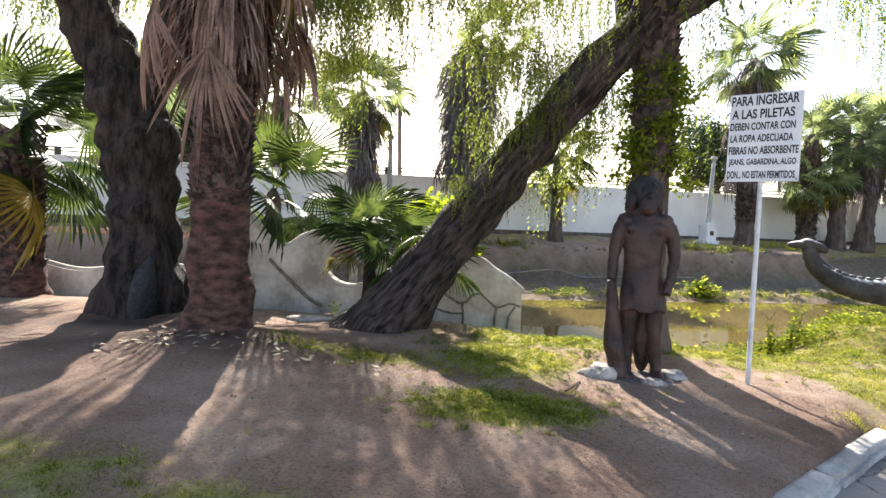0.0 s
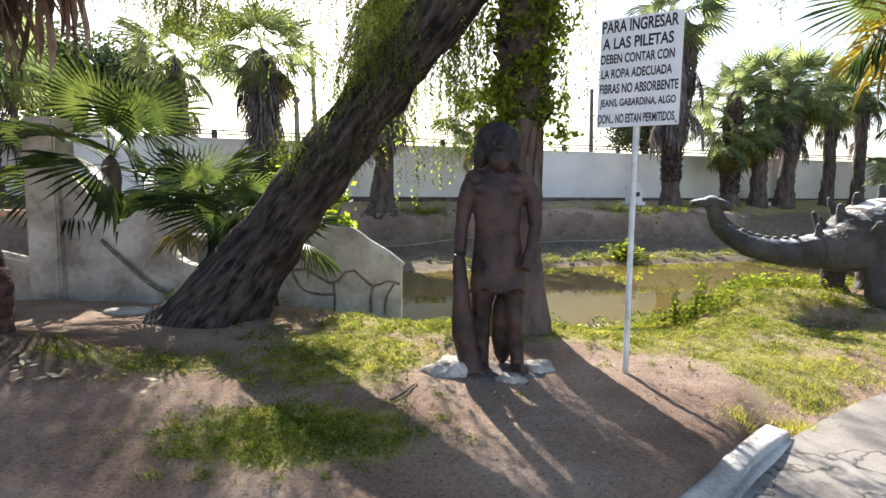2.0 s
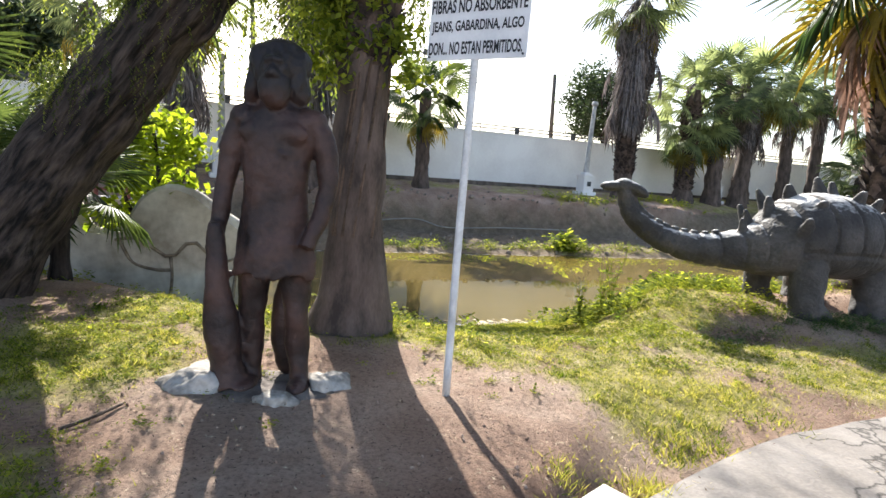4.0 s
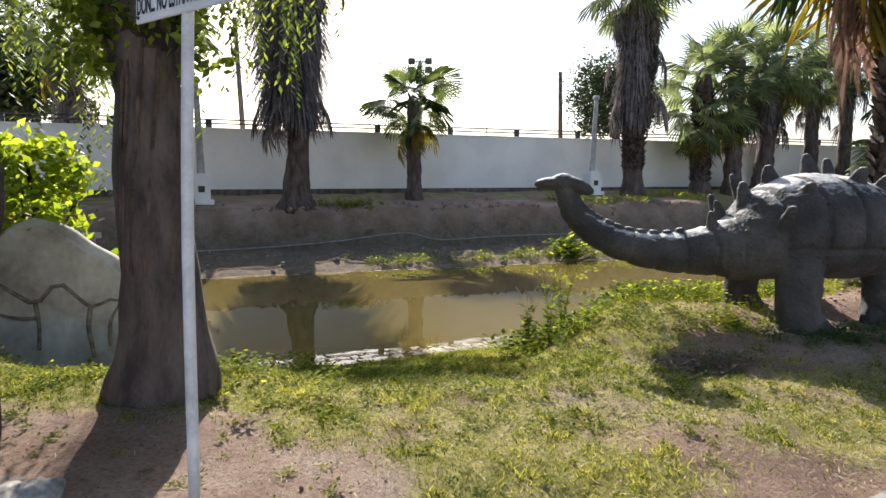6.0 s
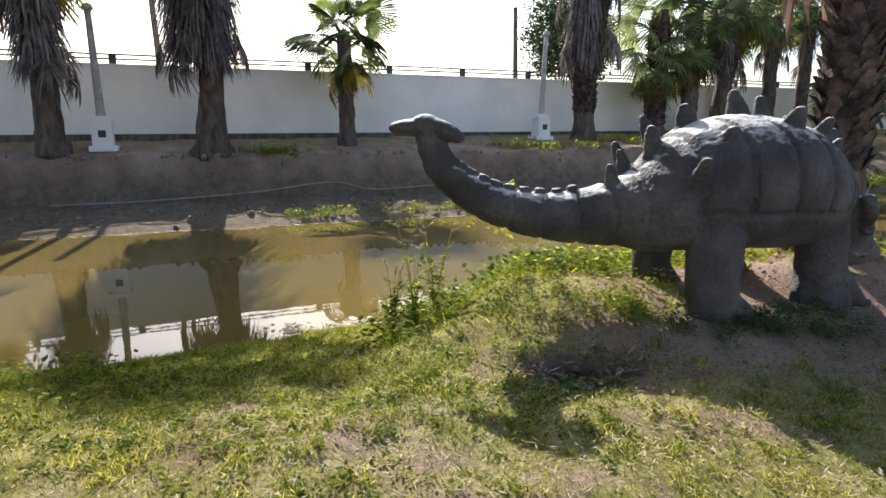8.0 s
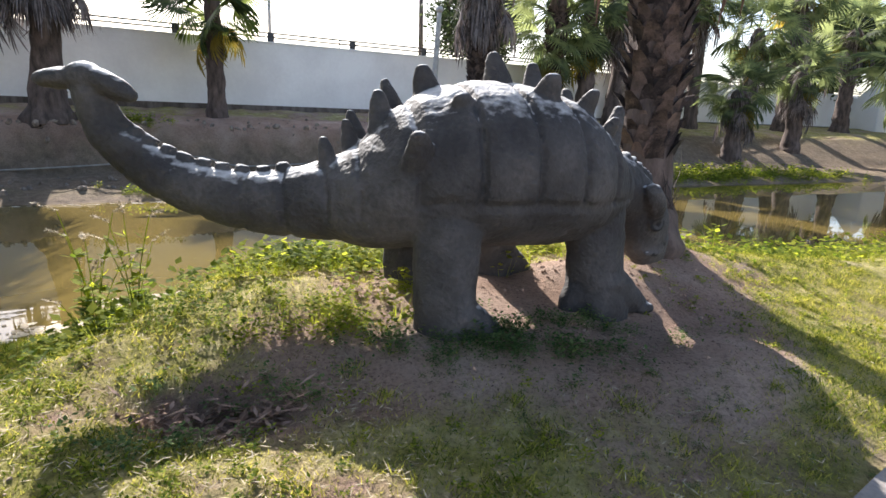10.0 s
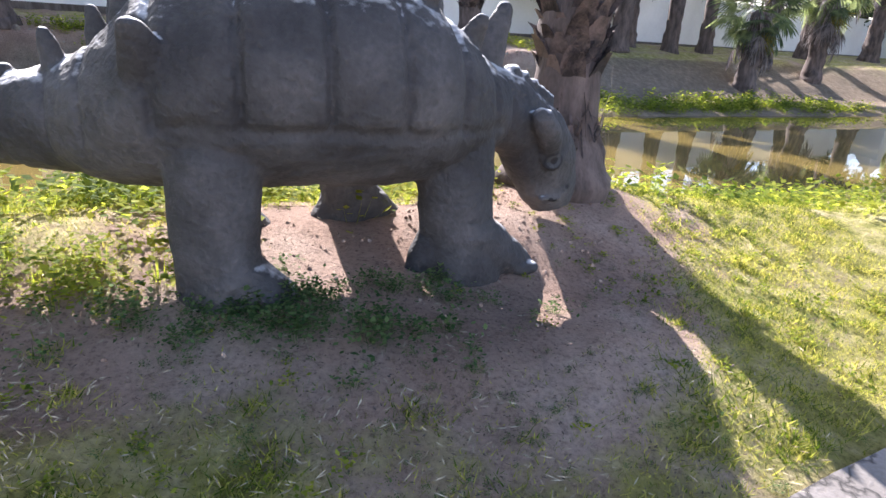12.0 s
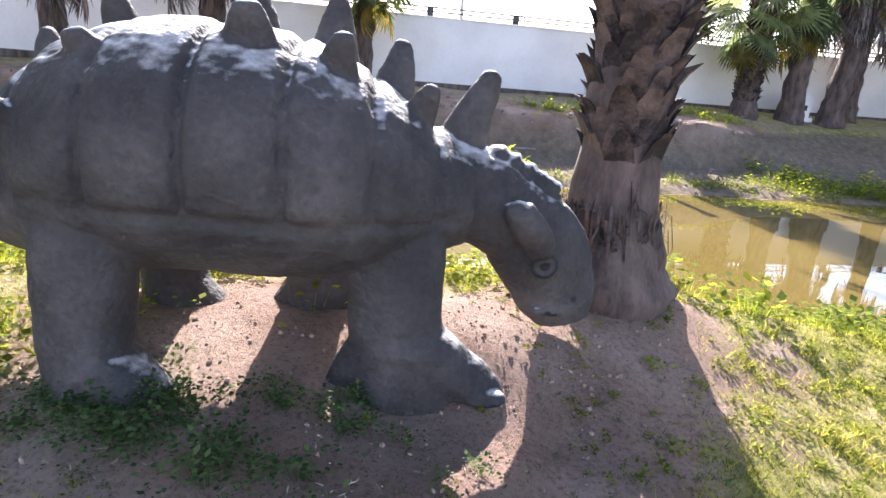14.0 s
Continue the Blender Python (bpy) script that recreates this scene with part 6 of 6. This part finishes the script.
build_weeds("terrace_grass", "tufts of bright grass on the far terrace", ((0.4, 23.0, 0.5, 0.25, 60, 1.0), (8.3, 25.8, 0.8, 0.4, 60, 1.1), (13.0, 28.0, 1.0, 0.5, 70, 1.1), (10.5, 26.4, 0.8, 0.3, 40, 1.0)), 7)


def build_tall_weed(x, y, seed, height):
    rnd = random.Random(seed)
    z = ground_z(x, y)
    t = thing("tall_weed", Matrix.Translation((x, y, z)), "tall leggy weed with dry feathery seed heads", "plant", "tall weeds on the bank")
    for k in range(6):
        a, ln = rnd.uniform(0, 6.28), height * rnd.uniform(0.6, 1.1)
        p = resample([(0, 0, -0.03), (math.cos(a) * 0.05, math.sin(a) * 0.05, ln * 0.5), (math.cos(a) * 0.16, math.sin(a) * 0.16, ln)], 10)
        bm = bmesh.new()
        tube(bm, p, [0.005 - 0.0003 * i for i in range(10)], 5)
        part("stalk", bm, M_WEED, t)
        v, f = [], []
        for i in range(24):
            s = rnd.uniform(0.15, 0.85)
            c = Vector(p[int(s * 9)])
            d = Vector((rnd.gauss(0, 1), rnd.gauss(0, 1), rnd.uniform(-0.2, 0.8))).normalized() * rnd.uniform(0.05, 0.10)
            w = d.cross(Vector((0, 0, 1))) * 0.3
            b = len(v)
            v += [c, c + d * 0.5 + w, c + d, c + d * 0.5 - w]
            f.append((b, b + 1, b + 2, b + 3))
        part("leaves", mesh_of("leaves", v, f, M_WEED), None, t)
        v, f = [], []
        for i in range(60):
            s = rnd.uniform(0, 1)
            c = Vector(p[9]) + Vector((math.cos(a) * 0.12, math.sin(a) * 0.12, 0.06)) * s
            d = Vector((rnd.gauss(0, 1), rnd.gauss(0, 1), rnd.gauss(0.3, 0.6))).normalized() * 0.022
            w = d.cross(Vector((0.3, 0.2, 1))) * 0.25
            b = len(v)
            v += [c, c + d * 0.5 + w, c + d, c + d * 0.5 - w]
            f.append((b, b + 1, b + 2, b + 3))
        part("seed_head", mesh_of("seed_head", v, f, M_STRAW), None, t, "dry straw-coloured seed head")


build_tall_weed(4.85, 9.3, 1, 0.85)
build_tall_weed(5.02, 9.5, 2, 0.8)
build_tall_weed(4.66, 9.55, 3, 0.62)

# twig, fallen leaves, stones
bm = bmesh.new()
tube(bm, resample([(0.90, 4.88, ground_z(0.9, 4.88) + 0.015), (0.98, 5.03, ground_z(0.98, 5.03) + 0.025), (1.05, 5.2, ground_z(1.05, 5.2) + 0.012)], 10), [0.010, 0.012, 0.011, 0.012, 0.010, 0.011, 0.009, 0.009, 0.007, 0.005], 7, 0.3)
tagged(part("twig", bm, M_TWIG), "dry brown twig lying on the bare soil", "twig")


def build_leaf_litter(name, label, cx, cy, sx, sy, n, size, mat, seed, width=0.2, lift=0.03):
    rnd = random.Random(seed)
    v, f = [], []
    for _ in range(n):
        x, y = rnd.gauss(cx, sx), rnd.gauss(cy, sy)
        c = Vector((x, y, ground_z(x, y) + rnd.uniform(0.004, lift)))
        a = rnd.uniform(0, 6.28)
        d = Vector((math.cos(a), math.sin(a), rnd.uniform(-0.1, 0.35))) * size * rnd.uniform(0.5, 1.5)
        w = Vector((-math.sin(a), math.cos(a), rnd.uniform(-0.4, 0.4))) * size * width
        b = len(v)
        v += [c, c + d * 0.5 + w, c + d, c + d * 0.5 - w]
        f.append((b, b + 1, b + 2, b + 3))
    tagged(new(name, mesh_of(name, v, f, mat)), label, "litter", kind="stuff")


build_leaf_litter("dead_leaves", "dry curled leaves lying in the hollow of the mound", 5.90, 7.97, 0.14, 0.06, 520, 0.09, M_DEAD, 1, 0.12, 0.10)
build_leaf_litter("palm_litter", "pale dry leaf strips round the palm's foot", -2.75, 5.05, 0.8, 0.14, 130, 0.09, M_STRAW, 2)
build_leaf_litter("soil_litter", "scattered dry bits on the bare soil", 1.0, 4.6, 2.0, 1.0, 4200, 0.018, M_TWIG, 3)
build_leaf_litter("straw_litter", "pale straw bits strewn on the soil by the statue", 2.2, 5.0, 1.2, 0.7, 1500, 0.022, M_STRAW, 8, 0.1)
build_leaf_litter("lawn_litter", "scattered straw and dry bits on the lawn", 5.6, 7.3, 1.9, 0.9, 7000, 0.045, M_STRAW, 4, 0.05)

build_leaf_litter("shade_litter", "dry bits and crumbs strewn on the shaded soil", 7.9, 8.3, 1.1, 0.6, 1600, 0.018, M_TWIG, 5)
build_leaf_litter("mound_litter", "pale straw bits on the mound under the statue", 8.0, 9.35, 0.75, 0.4, 260, 0.016, M_STRAW, 6, 0.12)


def build_stones():
    rnd = random.Random(12)
    bm = bmesh.new()
    for cx, cy, sx, sy, n in ((1.5, 4.9, 1.0, 0.6, 120), (-1.0, 4.2, 1.5, 0.8, 90), (7.6, 9.2, 0.6, 0.3, 240), (8.7, 9.6, 0.45, 0.35, 300), (9.0, 9.9, 0.5, 0.35, 160), (8.0, 8.6, 0.8, 0.3, 120), (5.2, 7.6, 0.3, 0.3, 40), (6.0, 6.6, 1.0, 0.25, 60), (3.0, 5.0, 0.5, 0.5, 80)):
        for _ in range(n):
            x, y, s = rnd.gauss(cx, sx), rnd.gauss(cy, sy), 0.004 + 0.013 * rnd.random() ** 3
            bmesh.ops.create_icosphere(bm, subdivisions=1, radius=1, matrix=Matrix.LocRotScale((x, y, ground_z(x, y) + s * 0.2), Euler((rnd.uniform(0, 3), rnd.uniform(0, 3), 0)), (s, s * rnd.uniform(0.6, 1), s * 0.6)))
    tagged(part("pebbles", bm, M_CLOD), "small crumbs of soil and stone on bare ground", "stones", kind="stuff")


build_stones()


# pale slab by the leaning tree and floating scum on the pond
bm = blob(bmesh.new(), (0, 0, 0), (0.42, 0.16, 0.06), 3)
for v in bm.verts:
    v.co += v.co.normalized() * 0.04 * noise.noise(v.co * 6)
ob = tagged(part("flat_rock", smooth_all(bm), M_STONE), "flat pale stone lying by the tree roots", "rock")
ob.location = (-2.35, 7.55, ground_z(-2.35, 7.55) + 0.0)


def build_scum():
    rnd = random.Random(31)
    v, f = [], []
    for cx, cy, sx, sy, n in ((3.75, 11.35, 0.30, 0.10, 110), (4.2, 11.5, 0.2, 0.08, 50)):
        for _ in range(n):
            x, y, r = rnd.gauss(cx, sx), rnd.gauss(cy, sy), rnd.uniform(0.015, 0.06)
            b = len(v)
            for k in range(7):
                a = k * 0.897
                q = r * rnd.uniform(0.6, 1.2)
                v.append((x + math.cos(a) * q, y + math.sin(a) * q, WATER_Z + 0.006 + 0.0005 * rnd.random()))
            f.append(tuple(range(b, b + 7)))
    tagged(new("scum", mesh_of("scum", v, f, M_STRAW)), "pale scum floating at the water's edge", "scum", kind="stuff")


build_scum()


def build_shore_foam():
    rnd = random.Random(77)
    v, f = [], []
    for _ in range(260):
        x = rnd.uniform(-8, 14)
        y, r = 20.4 + 0.31 * x - 1.9 + rnd.gauss(0, 0.05), rnd.uniform(0.012, 0.055)
        b = len(v)
        for k in range(7):
            a = k * 0.897
            v.append((x + math.cos(a) * r * 2.0 * rnd.uniform(0.6, 1.2), y + math.sin(a) * r * 0.5, WATER_Z + 0.006 + 0.0005 * rnd.random()))
        f.append(tuple(range(b, b + 7)))
    tagged(new("foam", mesh_of("foam", v, f, M_STONE)), "pale foam line along the far waterline", "scum", kind="stuff")


def build_bank_stones():
    rnd = random.Random(78)
    bm = bmesh.new()
    for v0, sv, n, big in ((2.1, 0.12, 110, 0.10), (-0.2, 0.8, 330, 0.085), (2.8, 0.4, 60, 0.07)):
        for _ in range(n):
            x = rnd.uniform(-8, 14)
            y, s = 20.4 + 0.31 * x + rnd.gauss(v0, sv) / 0.955, 0.03 + big * rnd.random() ** 2
            got = bmesh.ops.create_icosphere(bm, subdivisions=1, radius=1, matrix=Matrix.LocRotScale((x, y, ground_z(x, y) + s * 0.15), Euler((rnd.uniform(0, 3), rnd.uniform(0, 3), 0)), (s, s * rnd.uniform(0.5, 1), s * 0.6)))
    tagged(part("bank_stones", bm, M_CRACK), "clods and stones strewn over the far bank", "stones", kind="stuff")


build_shore_foam()
build_bank_stones()
